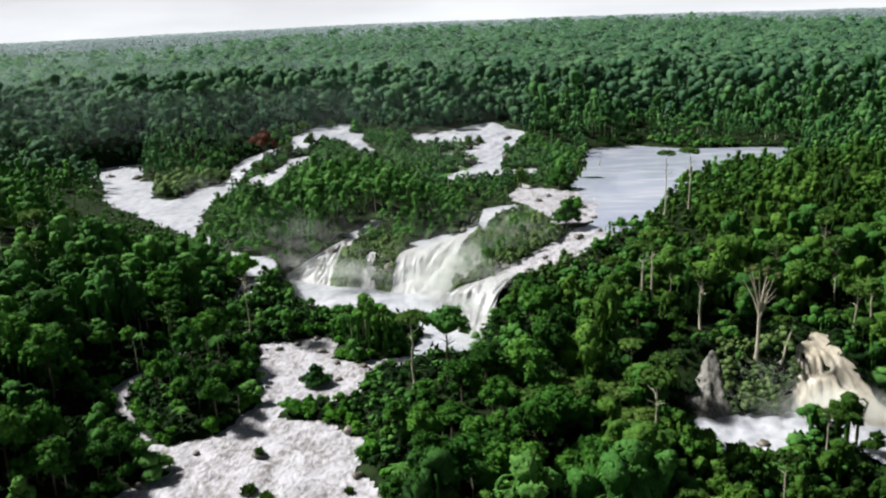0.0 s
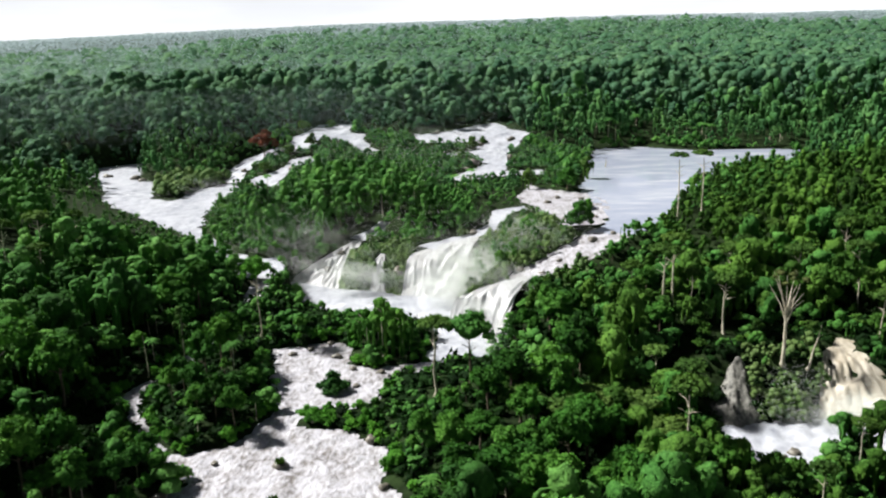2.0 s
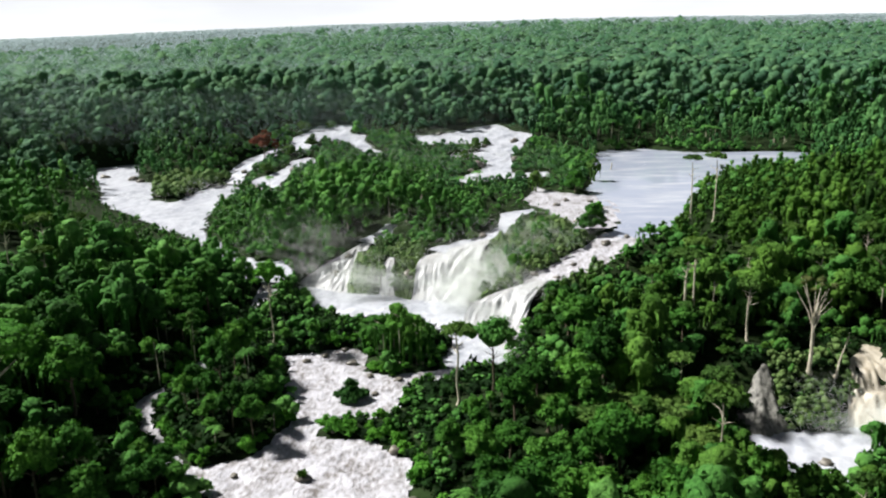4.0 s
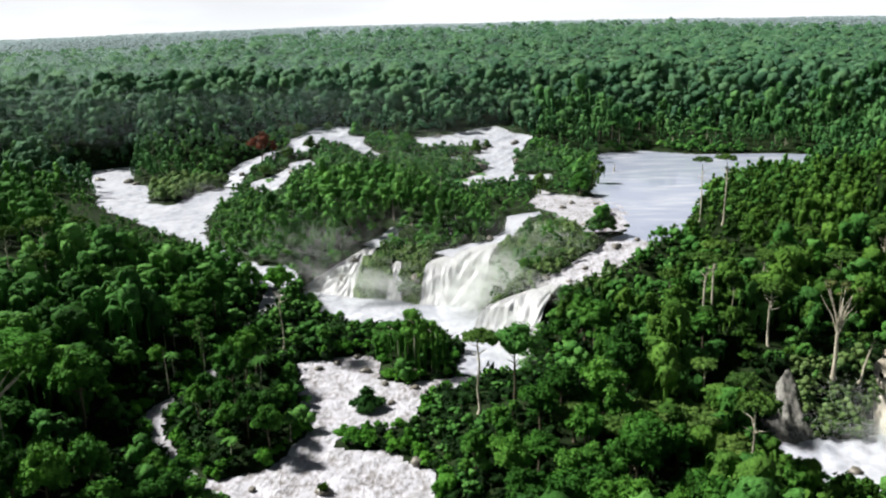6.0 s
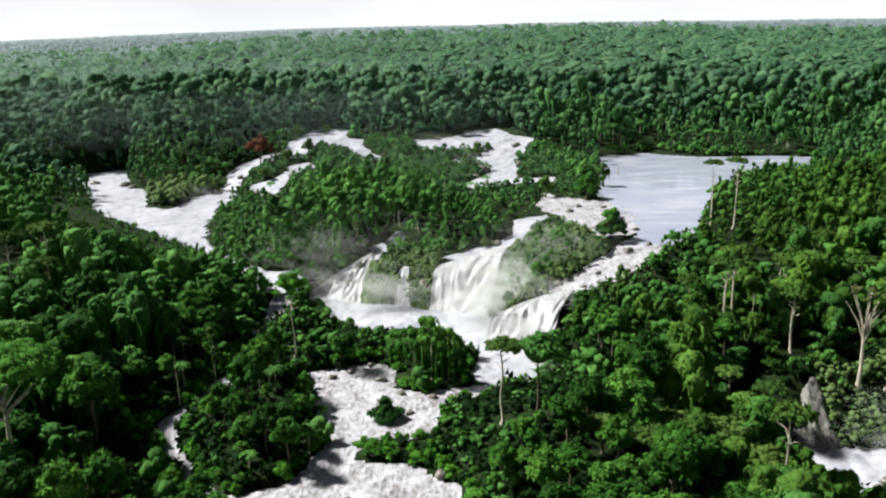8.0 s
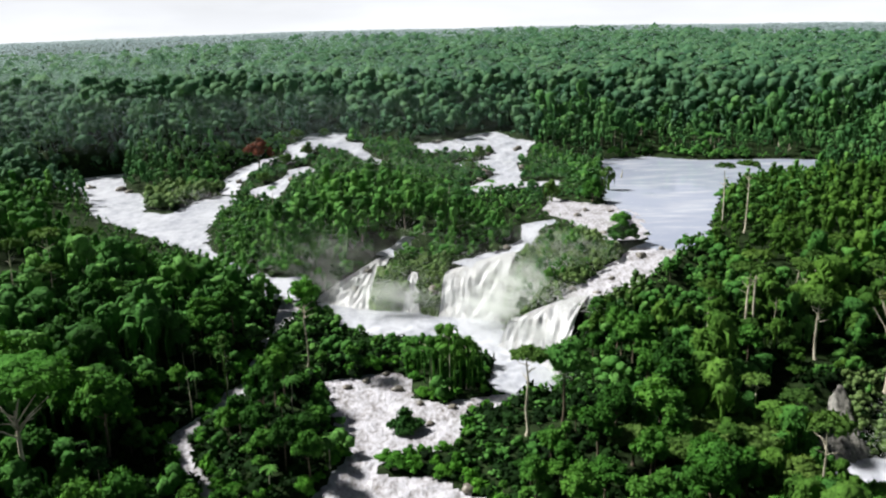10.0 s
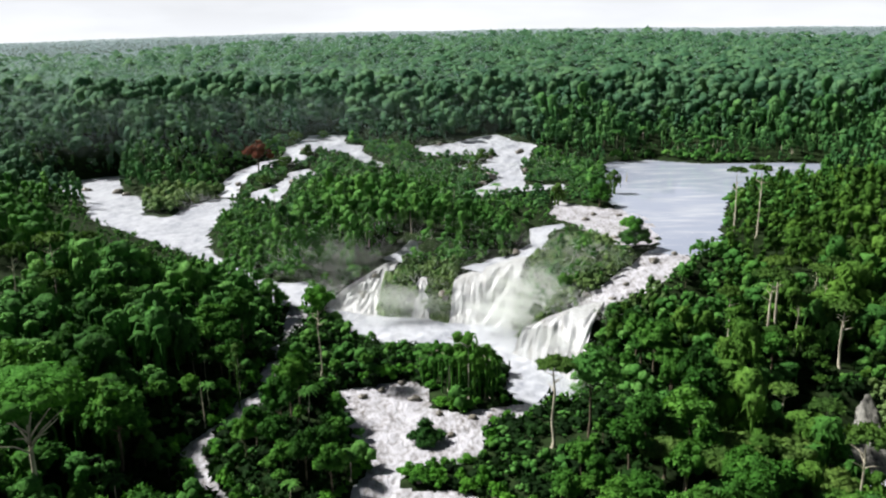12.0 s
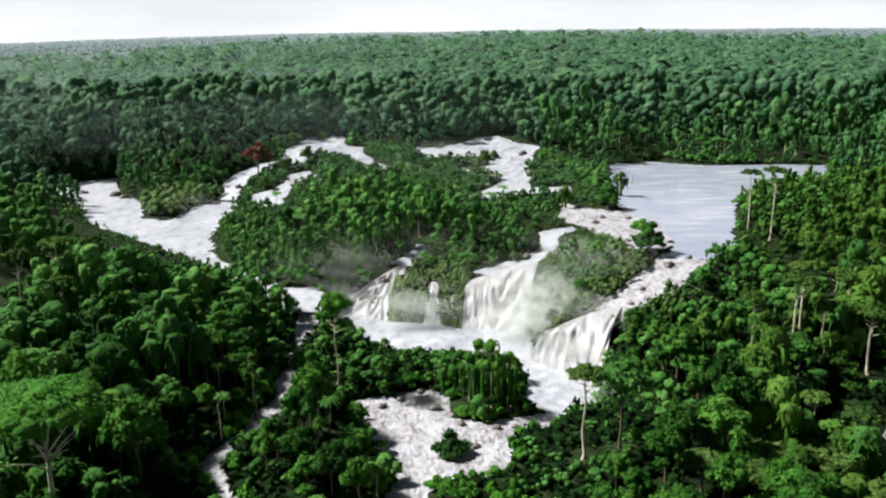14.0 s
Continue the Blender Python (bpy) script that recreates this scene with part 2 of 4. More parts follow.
CASC_C = np.array([(-116, 605, 17.5), (-110, 581, 16.8), (-121, 563, 15), (-124, 541, 12.5), (-124, 517, 9.5), (-141, 529, 9), (-145, 544, 10.5), (-135, 553, 13.5), (-129, 587, 16.8)], float)
CASC_D = np.array([(-80, 609, 22.3), (-61, 586, 21), (-59, 573, 20.5), (-79, 584, 20.8)], float)
FAR_A = np.array([(-22, 646, 27), (-2, 672, 28), (14, 684, 28), (21, 653, 27.5), (35, 633, 27), (27, 594, 22.5), (18, 540, 17.5), (2, 545, 17.5), (2, 586, 21.5), (-1, 612, 24.5)], float)
FAR_B = np.array([(-45, 640, 26), (-36, 636, 26.5), (-22, 649, 27), (1, 625, 25), (-2, 607, 24.4), (-24, 603, 24.2), (-39, 605, 24.2)], float)
FAR_C = np.array([(19, 547, 17.6), (2, 548, 17.6), (-5, 529, 17), (-17, 507, 16.6), (-10, 495, 16.4), (10, 507, 16.8), (39, 512, 17), (42, 527, 17.2), (19, 527, 17.3)], float)
FAR_D = np.array([(-25, 580, 20.6), (3, 584, 21.4), (5, 572, 20), (-26, 569, 19.8)], float)
POOL_UP = level(15.0, [(70, 547), (84, 622), (118, 633), (152, 612), (212, 611), (228, 604), (206, 556), (184, 528), (160, 530), (124, 488), (103, 432), (84, 382), (68, 368), (52, 373),
                       (62, 392), (64, 422), (57, 469)])
SHELF = level(15.0, [(23, 453), (30, 490), (44, 474), (60, 464), (68, 440), (66, 415), (62, 396), (54, 388), (44, 386), (37, 394), (35, 415), (31, 432), (25, 440)])
TRICKLE = ribbon([(26, 428, 15, 4.5), (13, 426, 13.5, 4), (11, 405, 11.5, 4), (2, 394, 8.6, 6), (-8, 388, 8.2, 6), (-20, 378, 8, 5)])
CHUTE = ribbon([(62, 374, 15, 9), (46, 354, 12.5, 9), (30, 336, 9.5, 8.5), (18, 325, 7.2, 8)])
FEED = ribbon([(-44, 420, 10.4, 2.5), (-48, 408, 9.0, 3), (-54, 397, 7.8, 4)])
SILT_FEED = ribbon([(121, 269, 4.9, 2.5), (116, 261, 4.6, 4.5)])
RIGHT_POOL = level(-10.0, [(73, 236), (78, 240), (86, 242), (98, 239), (106, 243), (122, 244), (145, 238), (145, 208), (116, 211), (113, 228), (103, 229), (92, 213), (84, 211), (74, 224)])

# falls: crest line, foot line
LEFT_FALL = ([(-51, 397, 7.8), (-57, 394, 7.0), (-64, 388, 4.2), (-72, 382, 0.4), (-80, 378, -4.5)], [(-60, 365, -7.7), (-65, 367, -7.7), (-71, 370, -7.7), (-77, 374, -7.7), (-83, 377, -7.7)])
MID_FALL = ([(-41.5, 378, 5), (-39.5, 377, 5)], [(-46, 363, -7.7), (-38.5, 360, -7.7)])
MAIN_FALL = ([(-27, 376, 5.6), (-16, 381, 7.6), (-5, 388, 9.0), (4, 392, 9.4)], [(-31, 355, -7.7), (-24, 352, -7.7), (-16, 350, -7.7), (-7, 347, -7.7)])
RIGHT_FALL = ([(-3, 319, 3), (4, 322, 6), (14, 328, 7.4), (25, 331, 8.4)], [(-10, 322, -7.7), (-3, 311, -7.7), (3, 303, -7.7), (8, 290, -7.7)])
SILT_FALL = ([(110, 259, 4.2), (113, 262, 4.7), (118, 262, 4.6), (122.5, 258, 4.0)], [(105, 245, -10.6), (110, 240, -10.6), (118, 235, -10.6), (130, 230, -10.6)])
ROCK_FALL = ([(81, 257, 4), (85, 258, 4)], [(75, 243, -10.8), (84, 243, -10.8)])


def fall_outline(f):
    return np.array(list(f[0]) + list(f[1])[::-1], float)


FALLS = [fall_outline(f) for f in (LEFT_FALL, MID_FALL, MAIN_FALL, RIGHT_FALL, SILT_FALL, ROCK_FALL)]
WATERS = [LOWER, POOL, LIP, PATCH, SIDE, LEFT, LINK, CASC_A, CASC_B, CASC_C, CASC_D, FAR_A, FAR_B, FAR_C, FAR_D, POOL_UP, SHELF, TRICKLE, CHUTE, FEED, RIGHT_POOL, SILT_FEED]

# land: x, y, height of the ground
LAND_LEFT = [(-330, 120, 8), (-220, 200, 10), (-130, 195, 7), (-112, 222, 7), (-112, 262, 8), (-125, 300, 11), (-190, 375, 21), (-255, 440, 22), (-155, 400, 4), (-110, 330, 9),
             (-310, 540, 10), (-350, 680, 26), (-80, 232, 4), (-74, 262, 5), (-72, 305, 1), (-64, 285, 3), (-48, 303, 0), (-45, 318, -4), (-66, 326, -3), (-28, 268, 2.5), (-100, 150, 4)]
LAND_MID = [(-65, 410, 10), (-55, 430, 14), (-90, 470, 12), (-60, 500, 16), (-95, 545, 18), (-20, 420, 13), (-190, 540, 7), (-205, 600, 12), (-150, 605, 21), (15, 370, 13), (22, 350, 10),
            (46, 392, 16), (60, 560, 17), (45, 470, 17), (-50, 365, -2), (-36, 366, -3), (8, 344, 4), (-20, 580, 21), (-60, 640, 27)]
LAND_RIGHT = [(60, 325, 7), (42, 268, 0), (66, 284, 9), (97, 259, 5), (92, 275, 7), (128, 285, 8), (125, 340, 11), (120, 400, 14), (175, 450, 18), (175, 525, 17), (230, 620, 18), (300, 400, 24),
              (240, 290, 16), (0, 225, 6), (-30, 223, 1.6), (-18, 228, 2.6), (-36, 219, 1.4), (10, 245, 5), (18, 192, 3), (40, 215, -3), (58, 222, -7), (95, 197, -12), (10, 150, 1), (60, 170, -8), (150, 195, -11), (300, 150, -5), (106, 263, 5), (124, 263, 4.6)]
LAND_FAR = [(0, 690, 31), (-230, 640, 33), (-120, 725, 34), (140, 660, 20), (260, 680, 24), (400, 560, 30), (-420, 420, 26), (0, 20, -10), (-300, -100, 0), (300, -100, -5)]
ANCHORS = np.array(LAND_LEFT + LAND_MID + LAND_RIGHT + LAND_FAR, float)


def thin_plate(A):
    d = np.hypot(A[:, None, 0] - A[None, :, 0], A[:, None, 1] - A[None, :, 1])
    n = len(A)
    M = np.zeros((n + 3, n + 3))
    M[:n, :n] = d * d * np.log(d + 1e-9) + 40.0 * np.eye(n)
    M[:n, n] = M[n, :n] = 1
    M[:n, n + 1:] = A[:, :2]
    M[n + 1:, :n] = A[:, :2].T
    return np.linalg.solve(M, np.concatenate([A[:, 2], np.zeros(3)]))


PLATE = thin_plate(ANCHORS)


def far_height(x, y):
    """Rising forest, a first ridge, a valley behind it and the last ridge at the horizon."""
    first = np.interp(x, (-1100, -700, -320, 250, 800, 1500), (28, 40, 63, 76, 58, 58))
    last = np.interp(x, (-2300, -1500, -700, 600, 2500), (62, 80, 98, 106, 96))
    low = np.minimum(first, last) - 32
    a, b, c, d = smooth01((y - 620) / 1280), smooth01((y - 1900) / 800), smooth01((y - 2700) / 1250), smooth01((y - 4000) / 900)
    z = np.where(y < 300, -10 + 38 * smooth01((y + 300) / 800), 28) * (1 - a) + first * a
    z = z * (1 - b) + low * b
    z = z * (1 - c) + last * c - 45 * d
    return z + (5 * vnoise(x, y, 420, 3) + 3.5 * vnoise(x, y, 190, 4)) * smooth01((y - 720) / 500) * (1 - 0.6 * a)


def land(x, y):
    z = np.full(x.shape, PLATE[-3]) + PLATE[-2] * x + PLATE[-1] * y
    for (ax, ay, _), w in zip(ANCHORS, PLATE):
        d = np.hypot(x - ax, y - ay)
        z = z + w * d * d * np.log(d + 1e-9)
    far = np.maximum(smooth01((y - 690) / 200), np.maximum(smooth01((np.abs(x) - 300) / 150), smooth01((-60 - y) / 100)))
    return z * (1 - far) + far_height(x, y) * far


def outside(P, x, y):
    """How far the points lie outside the outline (negative: inside), and the level there."""
    best = np.full(x.shape, 1e9)
    inside = np.zeros(x.shape, bool)
    top, low = np.zeros(x.shape), np.zeros(x.shape)
    Q = np.roll(P, -1, axis=0)
    for (ax, ay, az), (bx, by, bz) in zip(P, Q):
        ex, ey = bx - ax, by - ay
        s = np.clip(((x - ax) * ex + (y - ay) * ey) / (ex * ex + ey * ey + 1e-9), 0, 1)
        d = np.hypot(x - ax - s * ex, y - ay - s * ey)
        best = np.minimum(best, d)
        w = 1 / (d + 0.3) ** 2.5
        top += w * (az + s * (bz - az))
        low += w
        cross = (ay > y) != (by > y)
        inside ^= cross & (x < ax + (y - ay) * ex / np.where(ey == 0, 1e-9, ey))
    best = np.where(inside, -best, best)
    return best + (2.6 + 1.0 * (y > 560)) * smooth01((y - 440) / 120) * vnoise(x, y, 21, 53) * (1 - 0.8 * (x > 60)) + 1.3 * vnoise(x, y, 8, 51) + 0.8 * vnoise(x, y, 3.2, 52), top / low


def near_water(x, y, reach=60):
    """Signed distance to the nearest water, for points in arrays."""
    best = np.full(x.shape, 1e3)
    for P in WATERS + FALLS:
        lo, hi = P[:, :2].min(0) - reach, P[:, :2].max(0) + reach
        k = (x > lo[0]) & (x < hi[0]) & (y > lo[1]) & (y < hi[1])
        if k.any():
            best[k] = np.minimum(best[k], outside(P, x[k], y[k])[0])
    return best


def ground_height(x, y):
    x, y = np.asarray(x, float), np.asarray(y, float)
    z0 = land(x, y)
    rough = 1.2 * vnoise(x, y, 17, 1) + 0.5 * vnoise(x, y, 6, 2)
    top = (z0 + rough) / 11.0 ** 3
    low = np.full(x.shape, 1 / 11.0 ** 3)
    bed = np.full(x.shape, 1e9)
    for P in WATERS + FALLS:
        lo, hi = P[:, :2].min(0) - 60, P[:, :2].max(0) + 60
        k = (x > lo[0]) & (x < hi[0]) & (y > lo[1]) & (y < hi[1])
        if not k.any():
            continue
        d, z = outside(P, x[k], y[k])
        w = 1 / (np.maximum(d, 0) + 1.0) ** 3
        top[k] += w * (z + 0.35 * np.clip(d, 0, 4))
        low[k] += w
        bed[k] = np.where(d < 0.6, np.minimum(bed[k], z - 1.0 - 0.1 * np.clip(-d, 0, 12)), bed[k])
    return np.minimum(top / low, bed)


# ---- ground ----
def spaced(*runs):
    return np.concatenate([np.arange(a, b, s) for a, b, s in runs])


gx = spaced((-4200, -1200, 150), (-1200, -420, 40), (-420, -150, 6), (-150, 150, 2.5), (150, 300, 5), (300, 1200, 40), (1200, 4201, 150))
gy = spaced((-900, 100, 50), (100, 430, 2.5), (430, 760, 5), (760, 1500, 30), (1500, 4950, 115))
X, Y = np.meshgrid(gx, gy)
Z = ground_height(X.ravel(), Y.ravel()).reshape(X.shape)


def grid_faces(nx, ny):
    i = np.arange(nx * ny).reshape(ny, nx)
    a, b, c, d = i[:-1, :-1].ravel(), i[:-1, 1:].ravel(), i[1:, 1:].ravel(), i[1:, :-1].ravel()
    return np.concatenate([np.stack([a, b, c], 1), np.stack([a, c, d], 1)])


ground = new("ground", fast_mesh("ground", np.stack([X.ravel(), Y.ravel(), Z.ravel()], 1), grid_faces(len(gx), len(gy)), SOIL_SHADED, smooth=True))
tagged(ground, "undergrowth and soil under rainforest, darkened for canopy shade", "ground", kind="structure")


# ---- water ----
def water_sheet(name, P, mat, label, step=2.0, wave=0.35, size=4.0):
    lo, hi = P[:, :2].min(0) - step, P[:, :2].max(0) + step
    xs, ys = np.arange(lo[0], hi[0] + step, step), np.arange(lo[1], hi[1] + step, step)
    A, B = np.meshgrid(xs, ys)
    a, b = A.ravel(), B.ravel()
    d, z = outside(P, a, b)
    z = z + wave * (vnoise(a, b, size, 11) + 0.6 * vnoise(a, b, size * 0.45, 12)) * smooth01((0.5 - d) / 3)
    F = grid_faces(len(xs), len(ys))
    F = F[(d[F] < 1.2).all(1)]
    used, idx = np.unique(F, return_inverse=True)
    V = np.stack([a, b, z], 1)[used]
    ob = new(name, fast_mesh(name, V, idx.reshape(-1, 3), mat, smooth=True))
    return tagged(ob, label, "water", kind="structure")


water_sheet("river", LOWER, FOAM_RIVER, "churning white and brown river rapids", 1.4, 0.5, 3.5)
water_sheet("pool", POOL, FOAM, "white frothing pool under the falls", 1.6, 0.4)
water_sheet("river_lip", LIP, FOAM, "white water pouring into the pool", 1.2, 0.3)
water_sheet("side_pool", PATCH, FOAM, "small white side pool", 1.4, 0.3)
water_sheet("side_stream", SIDE, FOAM_RIVER, "narrow white stream between trees", 1.0, 0.3)
water_sheet("left_river", LEFT, FOAM, "broad white river below the cascades", 2.6, 0.5, 6)
water_sheet("link_stream", LINK, FOAM, "white stream under trees", 1.6, 0.3)
water_sheet("far_cascade_water", CASC_A, FOAM, "white cascade stepping down rock shelves", 2.0, 0.9, 7)
water_sheet("back_cascade_water", CASC_B, FOAM, "white cascade between bushes", 2.0, 0.9, 6)
water_sheet("low_cascade_water", CASC_C, FOAM, "pale cascade sliding over rock", 2.0, 0.9, 6)
water_sheet("cascade_branch_water", CASC_D, FOAM, "thin white branch of the cascade", 2.0, 0.5, 6)
water_sheet("upper_fall_water", FAR_A, FOAM, "white upper waterfall and its run", 2.0, 0.9, 7)
water_sheet("upper_side_water", FAR_B, FOAM, "white side branch of the upper fall", 2.0, 0.8, 6)
water_sheet("upper_channel", FAR_D, FOAM, "white channel under the upper fall", 2.0, 0.4, 6)
water_sheet("upper_run", FAR_C, FOAM, "pale shallow river run", 2.0, 0.3)
water_sheet("upper_pond", POOL_UP, POND, "calm river reach, sky reflection partly painted pale blue", 3.0, 0.05, 8)
water_sheet("shelf_water", SHELF, FOAM_RIVER, "shallow water sliding over a rock shelf", 1.8, 0.35)
water_sheet("trickle", TRICKLE, FOAM, "white rivulet between bushes", 1.4, 0.5)
water_sheet("chute", CHUTE, FOAM_RIVER, "fast water running down a rock chute", 1.4, 0.5)
water_sheet("feed_stream", FEED, FOAM, "stream above the waterfall", 1.2, 0.4)
water_sheet("silty_stream", SILT_FEED, FOAM_BROWN, "cream-coloured stream above the fall", 1.2, 0.4)
water_sheet("lower_pool", RIGHT_POOL, FOAM, "white churned plunge pool", 1.4, 0.5)


def along(pts, u):
    P = np.array(pts, float)
    s = np.concatenate([[0], np.cumsum(np.linalg.norm(np.diff(P, axis=0), axis=1))])
    s /= s[-1]
    return np.stack([np.interp(u, s, P[:, k]) for k in range(3)], -1)


def waterfall(name, f, mat, label, nu=60, nv=26, flute=0.9, seed=0, slide=False):
    """A sheet of falling water from crest to foot: over the lip, down the fluted face."""
    u, v = np.meshgrid(np.linspace(0, 1, nu), np.linspace(0, 1, nv))
    C, B = along(f[0], u.ravel()), along(f[1], u.ravel())
    v, u = v.ravel(), u.ravel()
    out_k = np.where(v < 0.25, v * 1.9, 0.475 + (v - 0.25) * 0.7)
    P = C + (B - C) * out_k[:, None]
    drop = smooth01((v - 0.06) / 0.94) ** 0.9
    if slide:  # down a broken slope, not off a ledge
        P = C + (B - C) * v[:, None]
        drop = v + 0.05 * np.sin(v * 22 + 6 * vnoise(u * 40, v * 0, 9, seed + 5)) * np.sin(np.pi * v)
    step = 0.03 * np.sin(v * 17 + 5 * vnoise(u * 40, v * 0, 7, seed + 3)) * (v > 0.1) * (v < 0.95)
    P[:, 2] = C[:, 2] + (B[:, 2] - C[:, 2]) * np.clip(drop + step, 0, 1)
    way = (B - C)[:, :2]
    way /= np.linalg.norm(way, axis=1)[:, None] + 1e-9
    bulge = flute * (vnoise(u * 60, v * 3, 4, seed) + 0.5 * vnoise(u * 60, v * 6, 1.7, seed + 1)) * np.sin(np.pi * np.clip(v, 0, 1))
    P[:, :2] += way * bulge[:, None]
    P[:, 2] += 0.5 * (1 - v) + (1.1 * np.sin(np.pi * np.clip(v, 0, 1)) ** 0.6 if slide else 0)
    ob = new(name, fast_mesh(name, P, grid_faces(nu, nv), mat, smooth=True))
    return tagged(ob, label, "waterfall", kind="structure")


waterfall("left_waterfall", LEFT_FALL, FOAM_FALL, "white waterfall fanning over a sloping ledge", 80, 34, 0.7, 1, True)
waterfall("thin_waterfall", MID_FALL, FOAM_FALL, "thin white waterfall down a green cliff", 24, 26, 0.6, 2)
waterfall("main_waterfall", MAIN_FALL, FOAM_FALL, "broad white waterfall with spray", 80, 34, 0.65, 3)
waterfall("stepped_waterfall", RIGHT_FALL, FOAM_FALL, "white waterfall in fluted curtains", 70, 28, 0.6, 4)
waterfall("silty_waterfall", SILT_FALL, FOAM_BROWN, "cream-coloured silty waterfall", 44, 34, 0.9, 5, True)

# ---- trees ----


def ico(sub):
    bm = bmesh.new()
    bmesh.ops.create_icosphere(bm, subdivisions=sub, radius=1)
    bm.verts.ensure_lookup_table()
    V = np.array([v.co[:] for v in bm.verts])
    F = np.array([[v.index for v in f.verts] for f in bm.faces])
    bm.free()
    return V, F


ICO1, ICO2 = ico(1), ico(2)  # 20 and 80 faces


def lobe(rng, c, r, base=ICO1, flat=0.8, rag=0.22):
    V, F = base
    k = 1 + rag * rng.standard_normal(len(V))
    return np.array(c) + V * np.clip(k, 0.55, 1.5)[:, None] * np.array([r, r, r * flat]), F


def leaves(rng, c, r, n, size, flat=0.8, droop=0.7):
    """Leafy sprays that overlap like shingles on a clump, their tips hanging free of it."""
    d = rng.standard_normal((n, 3))
    d[:, 2] = np.abs(d[:, 2]) - 0.35
    d /= np.linalg.norm(d, axis=1)[:, None]
    p = np.array(c) + d * np.array([r, r, r * flat]) * rng.uniform(0.8, 1.06, (n, 1))
    down = np.array([0, 0, -1.0]) * droop + 0.6 * rng.standard_normal((n, 3))
    down -= d * (down * d).sum(1)[:, None]
    a = down / (np.linalg.norm(down, axis=1)[:, None] + 1e-6) + d * rng.uniform(0.25, 1.1, (n, 1))
    b = np.cross(d, a)
    s = size * rng.uniform(0.6, 1.5, (n, 1))
    a, b = a / np.linalg.norm(a, axis=1)[:, None] * s * 1.4, b / np.linalg.norm(b, axis=1)[:, None] * s * 0.6
    V = np.concatenate([p - b, p + b, p + a])
    i = np.arange(n)
    return V, np.stack([i, i + n, i + 2 * n], 1)


def hood(rng, x, y, top, r, drape, seg=8, rag=0.3, hem=12):
    """A stem smothered in creepers: a lumpy hood with a ragged hem of hanging trails."""
    rad = np.array([0.38, 0.8, 1.0, 0.9, 0.55]) * r
    dep = np.array([0.05 * r, 0.28 * r, 0.62 * r, 0.62 * r + 0.45 * drape, 0.62 * r + drape])
    th = np.arange(seg) * 2 * np.pi / seg + rng.uniform(0, 1)
    fold = np.clip(1 + rag * rng.standard_normal(seg), 0.5, 1.6)
    R = rad[:, None] * (0.3 + 0.7 * fold[None]) * (1 + 0.6 * rag * rng.standard_normal((5, seg)))
    Zs = top - dep[:, None] * (1 + 0.4 * rag * rng.standard_normal((5, seg)))
    Zs[:3] += r * 0.28 * rag * rng.standard_normal((3, seg))
    Zs[4] = top - 0.62 * r - drape * rng.uniform(0.3, 1.3, seg)
    lean = rng.uniform(-0.5, 0.5, 2) * r
    k = np.array([0, 0.1, 0.3, 0.7, 1.0])[:, None]
    V = np.stack([x + R * np.cos(th) + lean[0] * (1 - k), y + R * np.sin(th) + lean[1] * (1 - k), Zs], -1).reshape(-1, 3)
    V = np.concatenate([[(x + lean[0], y + lean[1], top)], V])
    F = [(0, 1 + j, 1 + (j + 1) % seg) for j in range(seg)]
    for q in range(4):
        for j in range(seg):
            a, b = 1 + q * seg + j, 1 + q * seg + (j + 1) % seg
            F += [(a, a + seg, b), (b, a + seg, b + seg)]
    if not hem:
        return V, np.array(F)
    a = rng.uniform(0, 6.28, hem)
    q = r * rng.uniform(0.9, 1.2, hem)
    z1 = top - 0.62 * r - drape * rng.uniform(-0.35, 0.7, hem)
    w, ln = r * rng.uniform(0.1, 0.26, hem), r * rng.uniform(0.5, 1.3, hem)
    ca, sa = np.cos(a), np.sin(a)
    ox, oy = x + ca * q + lean[0] * 0.6, y + sa * q + lean[1] * 0.6
    T = np.concatenate([np.stack([ox - sa * w - ca * 0.2 * r, oy + ca * w - sa * 0.2 * r, z1], 1), np.stack([ox + sa * w - ca * 0.2 * r, oy - ca * w - sa * 0.2 * r, z1], 1),
                        np.stack([ox + ca * w, oy + sa * w, z1 - ln], 1)])
    i = np.arange(hem)
    return join([(V, np.array(F)), (T, np.stack([i, i + hem, i + 2 * hem], 1))])


def crown_round(rng, r, h, lobes=10, base=ICO1, tufts=22, size=0.55):
    """A domed crown: h is the height of its middle."""
    out = []
    for i in range(lobes):
        a, q = i * 2.4 + rng.uniform(-0.4, 0.4), math.sqrt((i + 0.4) / lobes)
        z = h + r * 0.55 * (1 - q * q) - r * 0.25 * q + rng.uniform(-0.22, 0.22) * r
        far = q * r * rng.uniform(0.6, 0.95)
        c = (math.cos(a) * far, math.sin(a) * far, z)
        s = r * rng.uniform(0.6, 1.25) * (0.80 / math.sqrt(lobes) + 0.08)
        out.append(lobe(rng, c, s * 0.95, base, rng.uniform(0.6, 0.95), 0.17))
        if tufts:
            out.append(leaves(rng, c, s, tufts, size))
    if lobes > 6:
        out.append(lobe(rng, (0, 0, h - r * 0.1), r * 0.5, ICO2, 0.7, 0.12))
    return join(out)


